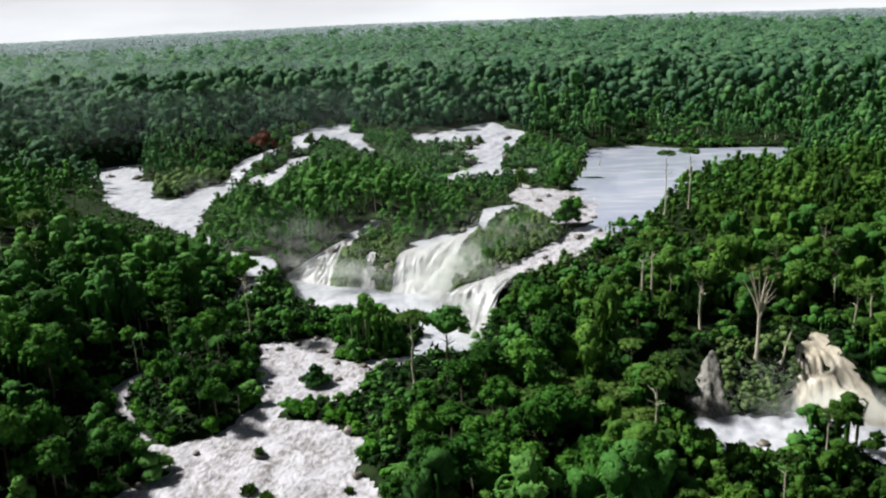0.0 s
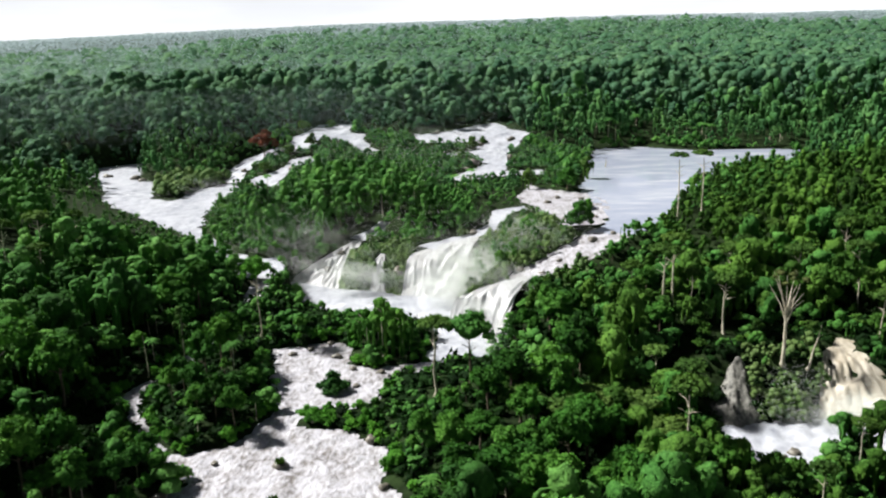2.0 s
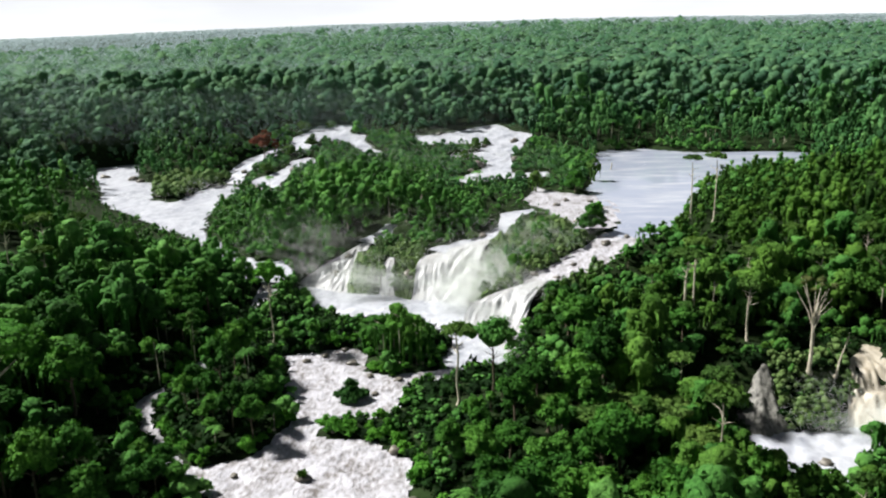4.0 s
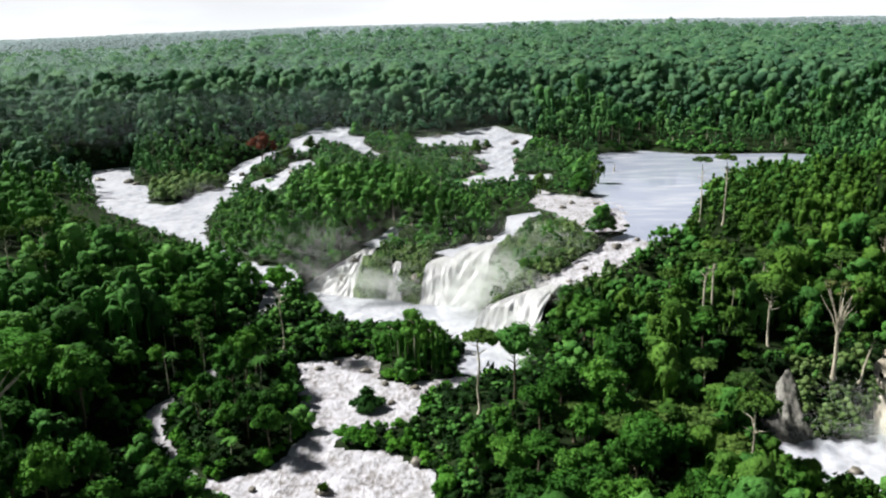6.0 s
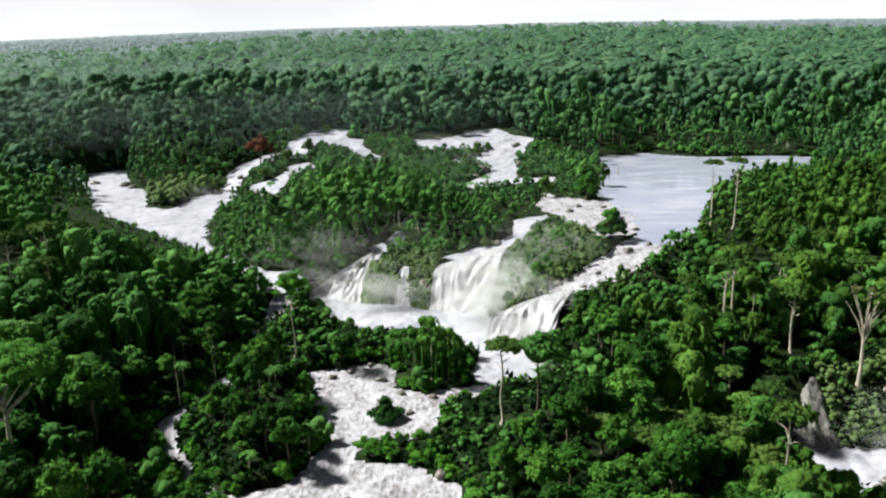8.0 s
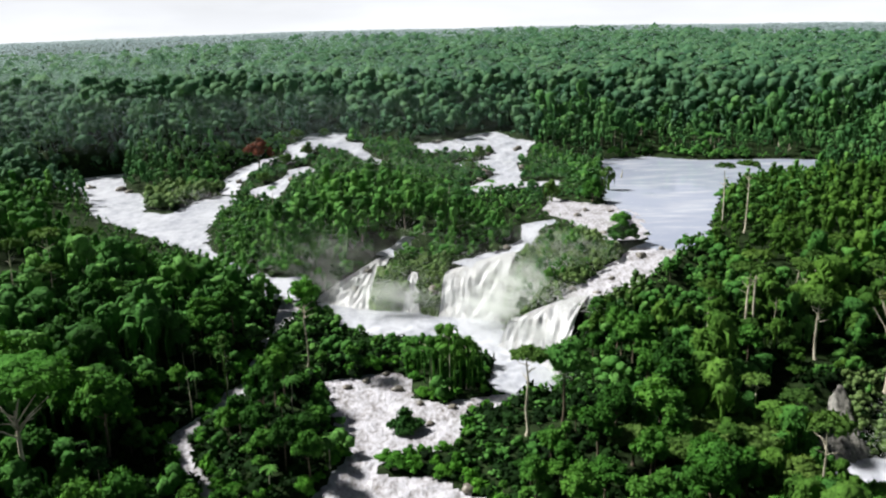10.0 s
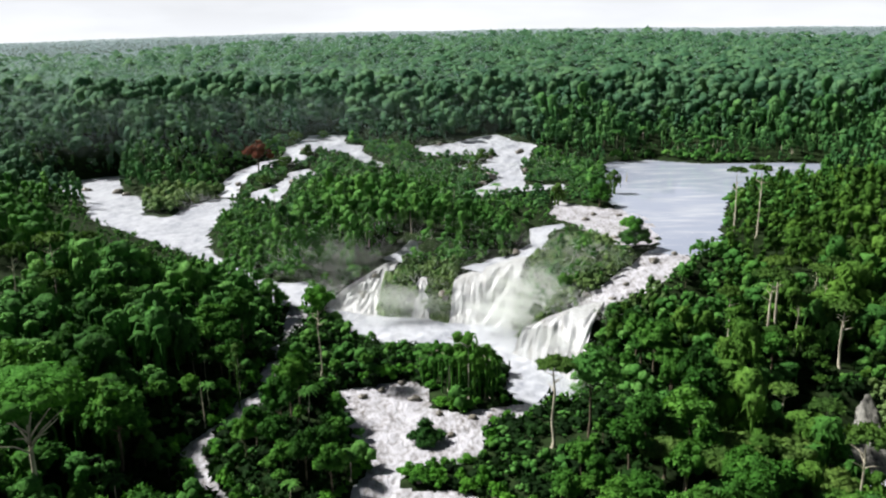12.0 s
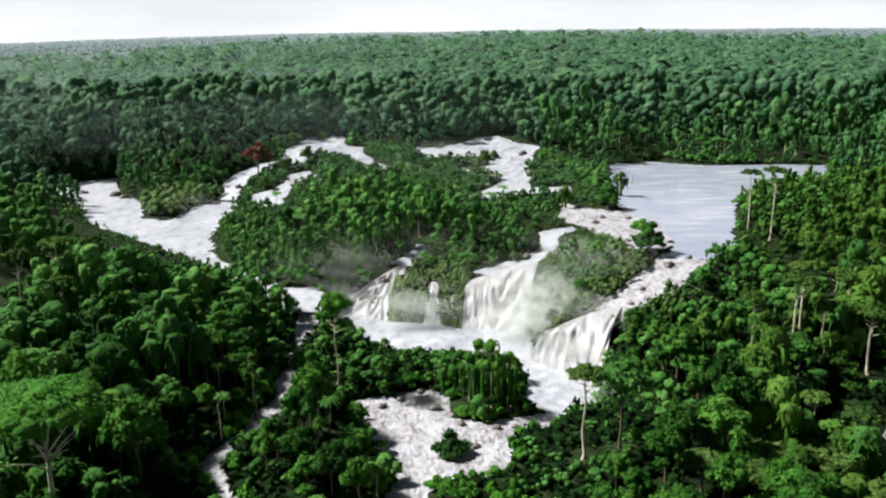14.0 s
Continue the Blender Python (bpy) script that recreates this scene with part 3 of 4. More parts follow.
def strand(rng, a, r0, r1, z1, z0, w):
    """One hanging curtain of leaves: out over the shoulder of the tree, then straight down."""
    rad = r0 + (r1 - r0) * np.array([0.0, 0.7, 1.0, 1.04, 0.98])
    zs = z1 + (z0 - z1) * np.array([0.0, -0.02, 0.16, 0.6, 1.0])
    ws = w * np.array([0.7, 1.15, 1.2, 0.85, 0.12]) * rng.uniform(0.8, 1.2, 5)
    a = a + rng.uniform(-0.12, 0.12, 5)
    ca, sa = np.cos(a), np.sin(a)
    mid = np.stack([ca * rad, sa * rad, zs], 1)
    side = np.stack([-sa, ca, 0 * a], 1) * ws[:, None]
    fore = np.stack([ca, sa, 0.35 + 0 * a], 1) * ws[:, None] * 0.9
    V = np.concatenate([mid - side, mid + fore, mid + side])
    F = []
    for k in range(4):
        for p, q in ((0, 5), (5, 10), (10, 0)):
            F += [(k + p, k + q, k + p + 1), (k + p + 1, k + q, k + q + 1)]
    return V, np.array(F)


def crown_column(rng, r, h, lobes=9, seg=8, tufts=20, size=0.5, hang=0.72):
    """A tree hung with creepers: one tall hood, lower hoods round it and loose strands."""
    out = []
    n = max(3, int(lobes * 0.75))
    for i in range(n):
        a = i * 2.4 + rng.uniform(-0.4, 0.4)
        q = 0.0 if i == 0 else r * rng.uniform(0.3, 0.8)
        s = r * (rng.uniform(0.30, 0.42) if i == 0 else rng.uniform(0.15, 0.33))
        top = h * (1.0 if i == 0 else rng.uniform(0.5, 0.9))
        x, y = math.cos(a) * q, math.sin(a) * q
        out.append(hood(rng, x, y, top, s, max(0.4, s * (rng.uniform(0.7, 2.4) if seg > 7 else rng.uniform(1.0, 3.6))), seg, 0.36, 12 if seg > 7 else 5))
        if i % 2 == 0 and seg > 7:  # the dark stem under it
            out.append(tube([(x, y, 0), (x, y, top - 0.6 * s)], (0.35 * s, 0.3 * s), 4))
        if tufts:
            out.append(leaves(rng, (x, y, top - 0.75 * s), s, tufts, size, 0.75, 1.3))
    for i in range(lobes // 3):
        a = i * 2.4 + rng.uniform(0, 1)
        z1 = h * rng.uniform(0.6, 0.9)
        out.append(strand(rng, a, 0.3 * r, r * rng.uniform(0.5, 0.9), z1, max(0.3, z1 - h * hang * rng.uniform(0.5, 0.9)), r * rng.uniform(0.05, 0.09)))
    return join(out)


def crown_umbrella(rng, r, h, lobes=16, base=ICO1, tufts=30, size=0.5):
    """A wide flat crown."""
    out = []
    for i in range(lobes):
        a, q = i * 2.4, math.sqrt((i + 0.3) / lobes)
        c = (math.cos(a) * q * r * 0.85, math.sin(a) * q * r * 0.85, h + r * 0.16 * (1 - q * q) + rng.uniform(-0.05, 0.05) * r)
        s = r * rng.uniform(0.2, 0.34) * (1.0 if lobes > 10 else 0.7)
        out.append(lobe(rng, c, s, base, 0.55))
        out.append(leaves(rng, c, s, tufts, size, 0.6))
    return join(out)


def crown_palm(rng, r, h, fronds=20):
    out = []
    for i in range(fronds):
        a, up = i * 2.4, rng.uniform(0.1, 0.9)
        n = 6
        s = np.linspace(0, 1, n)
        rad = r * s * rng.uniform(0.85, 1.1)
        z = h + r * (up * s * 0.9 - (0.5 + 0.5 * up) * s * s)
        w = 0.13 * r * np.sin(np.pi * np.clip(s * 0.9 + 0.1, 0, 1))
        ca, sa = math.cos(a), math.sin(a)
        mid = np.stack([ca * rad, sa * rad, z], 1)
        sd = np.stack([-sa * w, ca * w, -0.5 * w], 1)
        sd2 = np.stack([sa * w, -ca * w, -0.5 * w], 1)
        V = np.concatenate([mid + sd, mid, mid + sd2])
        F = []
        for k in range(n - 1):
            F += [(k, k + n, k + 1), (k + 1, k + n, k + n + 1), (k + n, k + 2 * n, k + n + 1), (k + n + 1, k + 2 * n, k + 2 * n + 1)]
        out.append((V, np.array(F)))
    return join(out)


def tube(pts, radii, sides=6):
    P = np.array(pts, float)
    n = len(P)
    d = np.gradient(P, axis=0)
    d /= np.linalg.norm(d, axis=1)[:, None]
    a = np.cross(d, (0.31, 0.87, 0.13))
    a /= np.linalg.norm(a, axis=1)[:, None]
    b = np.cross(d, a)
    th = np.arange(sides) * 2 * np.pi / sides
    R = np.array(radii, float)[:, None, None]
    V = P[:, None] + R * (np.cos(th)[None, :, None] * a[:, None] + np.sin(th)[None, :, None] * b[:, None])
    F = []
    for k in range(n - 1):
        for j in range(sides):
            p, q = k * sides + j, k * sides + (j + 1) % sides
            F += [(p, q, q + sides), (p, q + sides, p + sides)]
    return V.reshape(-1, 3), np.array(F)


def limbed_trunk(rng, h, r, spread, limbs=5, rise=0.35, lean=0.0):
    """A tapered trunk with a flared foot that forks into limbs reaching into the crown."""
    z = np.array([-1.5, 0, 0.06, 0.35, 0.7, 1.0]) * h
    z[0] = -1.5
    wob = rng.uniform(-0.02, 0.02, (6, 2)) * h
    P = np.column_stack([wob[:, 0] + lean * z, wob[:, 1], z])
    out = [tube(P, np.array([2.0, 1.7, 1.1, 0.9, 0.75, 0.45]) * r, 7)]
    for i in range(limbs):
        a = i * 2.4 + rng.uniform(-0.3, 0.3)
        z0 = h * rng.uniform(0.68, 0.92)
        x0 = lean * z0
        e = spread * rng.uniform(0.6, 1.0)
        Q = [(x0, 0, z0), (x0 + math.cos(a) * e * 0.35, math.sin(a) * e * 0.35, z0 + rise * spread * 0.55), (x0 + math.cos(a) * e, math.sin(a) * e, z0 + rise * spread * rng.uniform(0.9, 1.5))]
        out.append(tube(Q, (0.45 * r, 0.32 * r, 0.12 * r), 5))
    return join(out)


def tree(name, crown, trunk, leaf, bark, label, group="", category="tree", place=None):
    root = tagged(new(name), label, category, group)
    if trunk is not None:
        part("trunk", fast_mesh("trunk", *trunk, bark, smooth=True), root)
    part("crown", fast_mesh("crown", *crown, leaf, smooth=True), root)
    if place is not None:
        root.matrix_basis = place
    return root


def at(x, y, turn=0.0, size=1.0, dz=0.0, tall=1.0):
    z = float(ground_height(np.array([x]), np.array([y]))[0]) + dz
    return Matrix.LocRotScale((x, y, z), Euler((0, 0, turn)), (size, size, size * tall))


def put(proto, x, y, turn, size, tall=1.0):
    ob = copy_thing(proto, pose(x, y, 0))
    ob.matrix_basis = at(x, y, turn, size, 0.0, tall)
    return ob


# -- single trees that stand out
rng = np.random.default_rng(21)
TAKEN = []  # x, y, radius kept free of other trees


def single(name, x, y, crown, trunk, leaf, bark, label, clear, turn=0.0, category="tree", dz=0.0):
    TAKEN.append((x, y, clear))
    return tree(name, crown, trunk, leaf, bark, label, "", category, at(x, y, turn, 1, dz))


single("slender_tree", -8.4, 229, crown_umbrella(rng, 4.4, 22.0, 14, ICO1, 44, 0.6), limbed_trunk(rng, 20.5, 0.4, 3, 5), LEAF_OLIVE, BARK,
       "slender pale-trunked tree with a small umbrella crown", 5.0)
single("umbrella_tree", -119, 196, crown_umbrella(rng, 11.5, 29, 60, ICO1, 110, 0.42), limbed_trunk(rng, 22, 0.6, 9, 9, 0.55), LEAF_BRIGHT, BARK,
       "tall umbrella tree with a broad flat bright green crown", 7)
single("round_tree", 1.5, 233, crown_round(rng, 7.2, 18.5, 20, ICO1, 60, 0.6), limbed_trunk(rng, 15, 0.4, 3, 5), LEAF_CREEPER, BARK_DARK,
       "round green tree at the water's edge", 5)
single("bare_tree", 97, 256, crown_umbrella(rng, 7.0, 28, 8, ICO1, 12, 0.45), limbed_trunk(rng, 19, 0.62, 6.5, 11, 1.5), LEAF_BROWN, BARK,
       "tall pale half-bare tree with spreading limbs", 3.5)
single("leaning_tree", 104.5, 255, crown_round(rng, 2.4, 14, 6, ICO1, 24, 0.5), limbed_trunk(rng, 14, 0.3, 2, 4, 0.4, 0.2), LEAF_OLIVE, BARK,
       "thin leaning pale-trunked tree", 3)
single("tall_tree", 66, 284, crown_umbrella(rng, 6.0, 23, 16, ICO1, 34, 0.6), limbed_trunk(rng, 21, 0.45, 4, 6), LEAF_OLIVE, BARK,
       "tall tree with a straight pale trunk", 7)
single("tall_tree", 70, 289, crown_umbrella(rng, 4.8, 25, 14, ICO1, 34, 0.6), limbed_trunk(rng, 23, 0.4, 4, 6), LEAF_OLIVE, BARK,
       "tall tree with a straight pale trunk", 4)
single("tall_tree", 83, 272, crown_umbrella(rng, 3.8, 18.5, 12, ICO1, 34, 0.6), limbed_trunk(rng, 17, 0.4, 3, 6), LEAF_OLIVE, BARK,
       "shorter tree with a straight pale trunk", 5)
single("feathery_tree", -71.5, 280, crown_round(rng, 5.4, 24.5, 18, ICO1, 46, 0.6), limbed_trunk(rng, 22, 0.25, 4, 7), LEAF_BRIGHT, BARK,
       "feathery light green tree above the stream", 3.5)
single("red_tree", -151, 603, crown_round(rng, 9.5, 13, 24, ICO1, 36, 0.8), limbed_trunk(rng, 11, 0.5, 6, 6), LEAF_RED, BARK_DARK,
       "tree with rust-red leaves on the far bank", 6)
single("river_bush", -39.5, 239.5, crown_round(rng, 5.2, 2.8, 26, ICO1, 44, 0.45), limbed_trunk(rng, 2.0, 0.25, 2, 4), LEAF_CREEPER, BARK_DARK,
       "round dark green bush islet in the rapids", 2, category="bush", dz=1.4)
for gxy in ((-33, 268, 15), (-27, 264, 20), (-22, 268, 17), (-20, 275, 15), (-30, 276, 17), (-37, 276, 12), (-25, 283, 14)):
    gx_, gy_, gh = gxy
    single("hanging_tree", gx_, gy_, crown_column(rng, 4.4, gh, 13, 8, 40, 0.5, 0.55), limbed_trunk(rng, gh * 0.9, 0.4, 3.5, 5), LEAF, BARK,
           "tree hung with creepers showing pale trunks", 4)

single("islet_bush", 48, 382, crown_round(rng, 8.2, 2.6, 18, ICO2, 44, 0.5), limbed_trunk(rng, 3, 0.25, 3, 4), LEAF, BARK_DARK,
       "rounded leafy bush islet at the pond's outlet", 9, category="bush", dz=2.2)
single("islet_bush", 56, 425, crown_round(rng, 5.0, 1.8, 12, ICO2, 34, 0.5), limbed_trunk(rng, 1.6, 0.25, 2, 4), LEAF_BRIGHT, BARK_DARK,
       "small green bush on the rock shelf", 6, category="bush", dz=1.6)
single("islet_bush", 51, 472, crown_round(rng, 7.0, 6.0, 16, ICO1, 34, 0.7), limbed_trunk(rng, 5, 0.3, 3, 4), LEAF, BARK_DARK,
       "dark rounded thicket at the pond's edge", 6, category="bush", dz=0.6)
single("islet_bush", 30, 478, crown_column(rng, 5.0, 12, 9, 8, 24, 0.7), limbed_trunk(rng, 9, 0.3, 3, 4), LEAF_OLIVE, BARK_DARK,
       "olive thicket beside the rock shelf", 5, category="bush", dz=0.6)
single("shore_tree", 66, 507, crown_column(rng, 4.6, 14, 10, 8, 24, 0.7), limbed_trunk(rng, 12, 0.3, 3, 4), LEAF_OLIVE, BARK,
       "olive creeper-hung tree on the pond shore", 5, dz=0.6)
single("pale_tree", -92.5, 262, crown_column(rng, 2.6, 20, 9, 8, 30, 0.5, 0.5), limbed_trunk(rng, 17, 0.3, 1.5, 4), LEAF_OLIVE, BARK,
       "pale olive tree wrapped in creepers by the stream", 3)
single("sparse_tree", 95, 398, crown_umbrella(rng, 4.4, 29, 11, ICO1, 30, 0.6), limbed_trunk(rng, 27, 0.35, 3.6, 6), LEAF_OLIVE, BARK,
       "thin flat-topped tree before the pond", 4)
single("sparse_tree", 106, 400, crown_umbrella(rng, 5.0, 31, 12, ICO1, 30, 0.6), limbed_trunk(rng, 29, 0.38, 4, 6), LEAF_OLIVE, BARK,
       "thin flat-topped tree before the pond", 4)


for bx, by, bh, br in ((34, 223, 9, 7), (47, 225, 9, 7.5), (27, 212, 8, 6.5), (40, 209, 9, 7), (53, 212, 9, 6.5), (15, 213, 7, 6)):
    single("spreading_tree", bx, by, crown_umbrella(rng, br, bh, 20, ICO1, 34, 0.55), limbed_trunk(rng, bh * 0.8, 0.4, br * 0.7, 6), LEAF_SPREAD, BARK_DARK,
           "spreading olive-brown tree with layered crown", 4.5)
for bx, by, br in ((-121, 624, 6.0), (-118, 688, 5.0), (-131, 598, 5.5), (-137, 612, 4.5), (-139, 556, 5.0), (-136, 668, 5.5), (-108, 702, 4.5), (-3, 589, 5.5), (4, 604, 4.0), (-10, 572, 4.5)):
    single("cascade_bush", bx, by, crown_round(rng, br, br * 0.4, 9, ICO1, 20, 0.6), limbed_trunk(rng, br * 0.35, 0.25, 2, 4), LEAF_OLIVE, BARK_DARK,
           "low leafy bush islet in the cascade", br + 1, category="bush", dz=1.2)


def dead_wood(name, x, y, z, pts, radii, label):
    """A bare pole or stump, its bark gone."""
    TAKEN.append((x, y, 2.0))
    ob = new(name, fast_mesh(name, *tube(pts, radii, 8), BARK, smooth=True))
    ob.matrix_basis = pose(x, y, z)
    return tagged(ob, label, "dead tree")


dead_wood("dead_trunk", -98.8, 248, float(ground_height([-98.8], [248])[0]), [(0, 0, -1.5), (0.1, 0, 3), (-0.1, 0.1, 7), (-0.3, 0, 11), (-0.4, 0, 13.5)], (0.22, 0.18, 0.14, 0.1, 0.04), "bare pale dead trunk standing by the stream")
dead_wood("drowned_snag", 81.7, 546, 15.0, [(0, 0, -2), (0.1, 0, 1), (0.5, 0, 3), (0.4, 0, 5.2)], (0.5, 0.42, 0.3, 0.1), "bare drowned snag standing in the pond")


def grass_tuft(x, y, z, size, label):
    V, F = leaves(rng, (0, 0, 0), size * 0.55, 150, size * 0.55, 0.5, -0.9)
    L2, G2 = lobe(rng, (0, 0, -0.1), size * 0.5, ICO2, 0.5)
    ob = new("grass_tuft", fast_mesh("grass_tuft", *join([(V, F), (L2, G2)]), LEAF_OLIVE))
    ob.matrix_basis = pose(x, y, z)
    return tagged(ob, label, "grass", "grass tufts")


grass_tuft(-42.8, 177.6, 1.1, 1.9, "olive grass tuft on a rock in the rapids")
grass_tuft(-38, 175, 1.1, 1.5, "olive grass tuft on a rock in the rapids")
grass_tuft(-19, 177.7, 1.2, 1.1, "small grass tuft at the river's edge")
grass_tuft(-45, 195, 1.9, 1.3, "mossy tuft on a flat rock in the river")

# -- kinds of tree that repeat
rng = np.random.default_rng(5)
SPEC = {
    "broadleaf_tree": (lambda: crown_round(rng, 4.3, 8.6, 15, ICO1, 56, 0.46), lambda: limbed_trunk(rng, 7.6, 0.28, 2.6, 4), LEAF, BARK_DARK,
                       "broad-leaved rainforest tree with a domed dark green crown", "rainforest trees"),
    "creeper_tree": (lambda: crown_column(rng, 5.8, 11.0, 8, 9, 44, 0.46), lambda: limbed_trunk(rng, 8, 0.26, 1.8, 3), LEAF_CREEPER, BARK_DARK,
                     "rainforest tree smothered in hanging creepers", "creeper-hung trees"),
    "emergent_tree": (lambda: crown_umbrella(rng, 4.6, 16.5, 13, ICO1, 36, 0.6), lambda: limbed_trunk(rng, 15.2, 0.3, 3.2, 6), LEAF_OLIVE, BARK,
                      "tall thin tree with a pale trunk above the canopy", "emergent trees"),
    "palm_tree": (lambda: crown_palm(rng, 3.4, 9.5), lambda: limbed_trunk(rng, 9.4, 0.2, 0.3, 0), LEAF_CREEPER, BARK,
                  "palm tree with drooping green fronds", "palms"),
    "bank_bush": (lambda: crown_round(rng, 2.6, 1.3, 9, ICO1, 44, 0.42), None, LEAF_BRIGHT, BARK_DARK,
                  "low leafy bush on the river bank", "bank bushes"),
}


def place_things(key, spots, variants=4):
    crown, trunk, leaf, bark, label, group = SPEC[key]
    protos = []
    for i, (x, y, s) in enumerate(spots):
        if i < variants:
            ob = tree(key, crown(), trunk() if trunk else None, leaf, bark, label, group, "palm" if key == "palm_tree" else "bush" if key == "bank_bush" else "tree",
                      at(x, y, i * 1.3, s))
            protos.append(ob)
        else:
            put(protos[i % variants], x, y, i * 2.4, s, 0.72 + 0.7 * float(lattice(np.array([i]), np.array([7]), 3)[0]))


def scatter(x0, x1, y0, y1, gap, seed, wedge=True, gaps=0.0, bank=1.0):
    """Jittered spots on land, gap metres apart."""
    r = np.random.default_rng(seed)
    xs, ys = np.arange(x0, x1, gap), np.arange(y0, y1, gap * 0.866)
    A, B = np.meshgrid(xs, ys)
    A = A + (np.arange(len(ys)) % 2)[:, None] * gap / 2
    a = A.ravel() + r.uniform(-0.36, 0.36, A.size) * gap
    b = B.ravel() + r.uniform(-0.36, 0.36, A.size) * gap
    k = np.ones(a.size, bool)
    if wedge:
        k &= (np.abs(a + 15) < 0.60 * np.maximum(b, 0) + 60)
    k &= near_water(a, b, 12) > bank
    k &= r.uniform(0, 1, a.size) > gaps
    for x, y, c in TAKEN:
        k &= np.hypot(a - x, b - y) > c
    return a[k], b[k]


# low growth fitted to the camera's view: x, y, reach, size against the usual
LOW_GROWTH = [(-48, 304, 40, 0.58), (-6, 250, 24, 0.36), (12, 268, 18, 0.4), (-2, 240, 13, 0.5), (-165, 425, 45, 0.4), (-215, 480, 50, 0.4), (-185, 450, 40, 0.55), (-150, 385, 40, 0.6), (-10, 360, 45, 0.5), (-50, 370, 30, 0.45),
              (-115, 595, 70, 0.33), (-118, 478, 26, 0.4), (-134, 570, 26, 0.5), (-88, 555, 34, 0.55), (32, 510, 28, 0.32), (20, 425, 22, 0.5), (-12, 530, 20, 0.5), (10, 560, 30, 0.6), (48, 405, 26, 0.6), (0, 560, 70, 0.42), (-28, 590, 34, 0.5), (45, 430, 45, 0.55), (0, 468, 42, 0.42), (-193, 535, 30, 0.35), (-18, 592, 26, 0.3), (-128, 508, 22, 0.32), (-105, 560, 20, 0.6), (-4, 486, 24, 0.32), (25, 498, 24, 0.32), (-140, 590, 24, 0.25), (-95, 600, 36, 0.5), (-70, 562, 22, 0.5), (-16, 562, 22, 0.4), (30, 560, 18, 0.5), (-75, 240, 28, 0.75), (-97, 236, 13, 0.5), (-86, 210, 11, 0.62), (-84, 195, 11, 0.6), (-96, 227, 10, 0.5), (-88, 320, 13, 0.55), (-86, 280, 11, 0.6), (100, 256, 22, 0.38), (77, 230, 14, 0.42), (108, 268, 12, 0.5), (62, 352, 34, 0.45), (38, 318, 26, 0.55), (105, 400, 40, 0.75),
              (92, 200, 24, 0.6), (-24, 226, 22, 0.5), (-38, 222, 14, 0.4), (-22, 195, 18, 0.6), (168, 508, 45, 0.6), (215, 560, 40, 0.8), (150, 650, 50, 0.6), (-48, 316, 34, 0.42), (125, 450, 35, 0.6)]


def stature(x, y):
    """How large the trees are there against the usual, lowered to fit the view."""
    s = 1.0 + 0.22 * vnoise(x, y, 45, 21)
    s = s + 0.55 * smooth01((y - 600) / 90)
    s = s + 0.08 * smooth01((x - 75) / 30) * smooth01((430 - y) / 60)
    wet = near_water(x, y, 12)
    s = s * (0.62 + 0.38 * smooth01((wet - 1) / 7))
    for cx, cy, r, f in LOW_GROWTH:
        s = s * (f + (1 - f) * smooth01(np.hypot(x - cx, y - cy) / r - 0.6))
    return s


na, nb = scatter(-175, 190, 135, 345, 6.3, 31, gaps=0.30)
k = ~((na < -84) & (nb < 325) & (np.random.default_rng(17).uniform(0, 1, na.size) < np.where(nb < 240, 0.30, np.where(nb < 275, 0.22, 0.12))))
k &= ~((na > 68) & (na < 109) & (nb > 226) & (nb < 261))
na, nb = na[k], nb[k]
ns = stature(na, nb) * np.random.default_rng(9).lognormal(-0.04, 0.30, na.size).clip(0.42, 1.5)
pick = np.random.default_rng(10).uniform(0, 1, na.size)
# the banks nearest to the rapids and the foreground slope hold the trees that stand alone
stretch = (np.abs(na + 35) < 75) & (nb > 165) & (nb < 300)
order = np.argsort(np.where(stretch, 0, 1000) + pick)
things = np.zeros(na.size, bool)
n_b, n_c, n_p, n_e = 250, 250, 34, 46
ids = order[:n_b + n_c + n_p]
things[ids] = True
palms, rest = ids[:n_p], ids[n_p:]
tall_ones = np.flatnonzero(~things & (ns > 0.75) & ((na > 55) | (na < -150)))[::6][:n_e]
things[tall_ones] = True
place_things("emergent_tree", [(na[i], nb[i], min(0.72 * ns[i] + 0.15, 1.15)) for i in tall_ones])
place_things("palm_tree", [(na[i], nb[i], min(ns[i] * 1.1, 1.15)) for i in palms])
pr = np.random.default_rng(52)
shore = [(x, float(np.interp(x, (84, 118, 152, 216), (632, 642, 622, 622))) + pr.uniform(3, 20), pr.uniform(1.0, 1.5)) for x in pr.uniform(86, 225, 14)]
isle = [(x, y, pr.uniform(0.9, 1.3)) for x, y in zip(pr.uniform(-130, 0, 60), pr.uniform(410, 500, 60)) if near_water(np.array([x]), np.array([y]), 12)[0] > 4][:22]
place_things("palm_tree", shore + isle)
place_things("broadleaf_tree", [(na[i], nb[i], ns[i]) for i in rest[:n_b]], 6)
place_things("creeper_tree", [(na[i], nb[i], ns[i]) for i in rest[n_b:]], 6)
ba, bb = scatter(-110, 60, 165, 300, 3.4, 41, bank=0.9)
bw = near_water(ba, bb, 12)
k = bw < 3.8
place_things("bank_bush", [(x, y, s) for x, y, s in zip(ba[k], bb[k], np.random.default_rng(4).uniform(0.45, 0.95, k.sum()))][:260], 5)


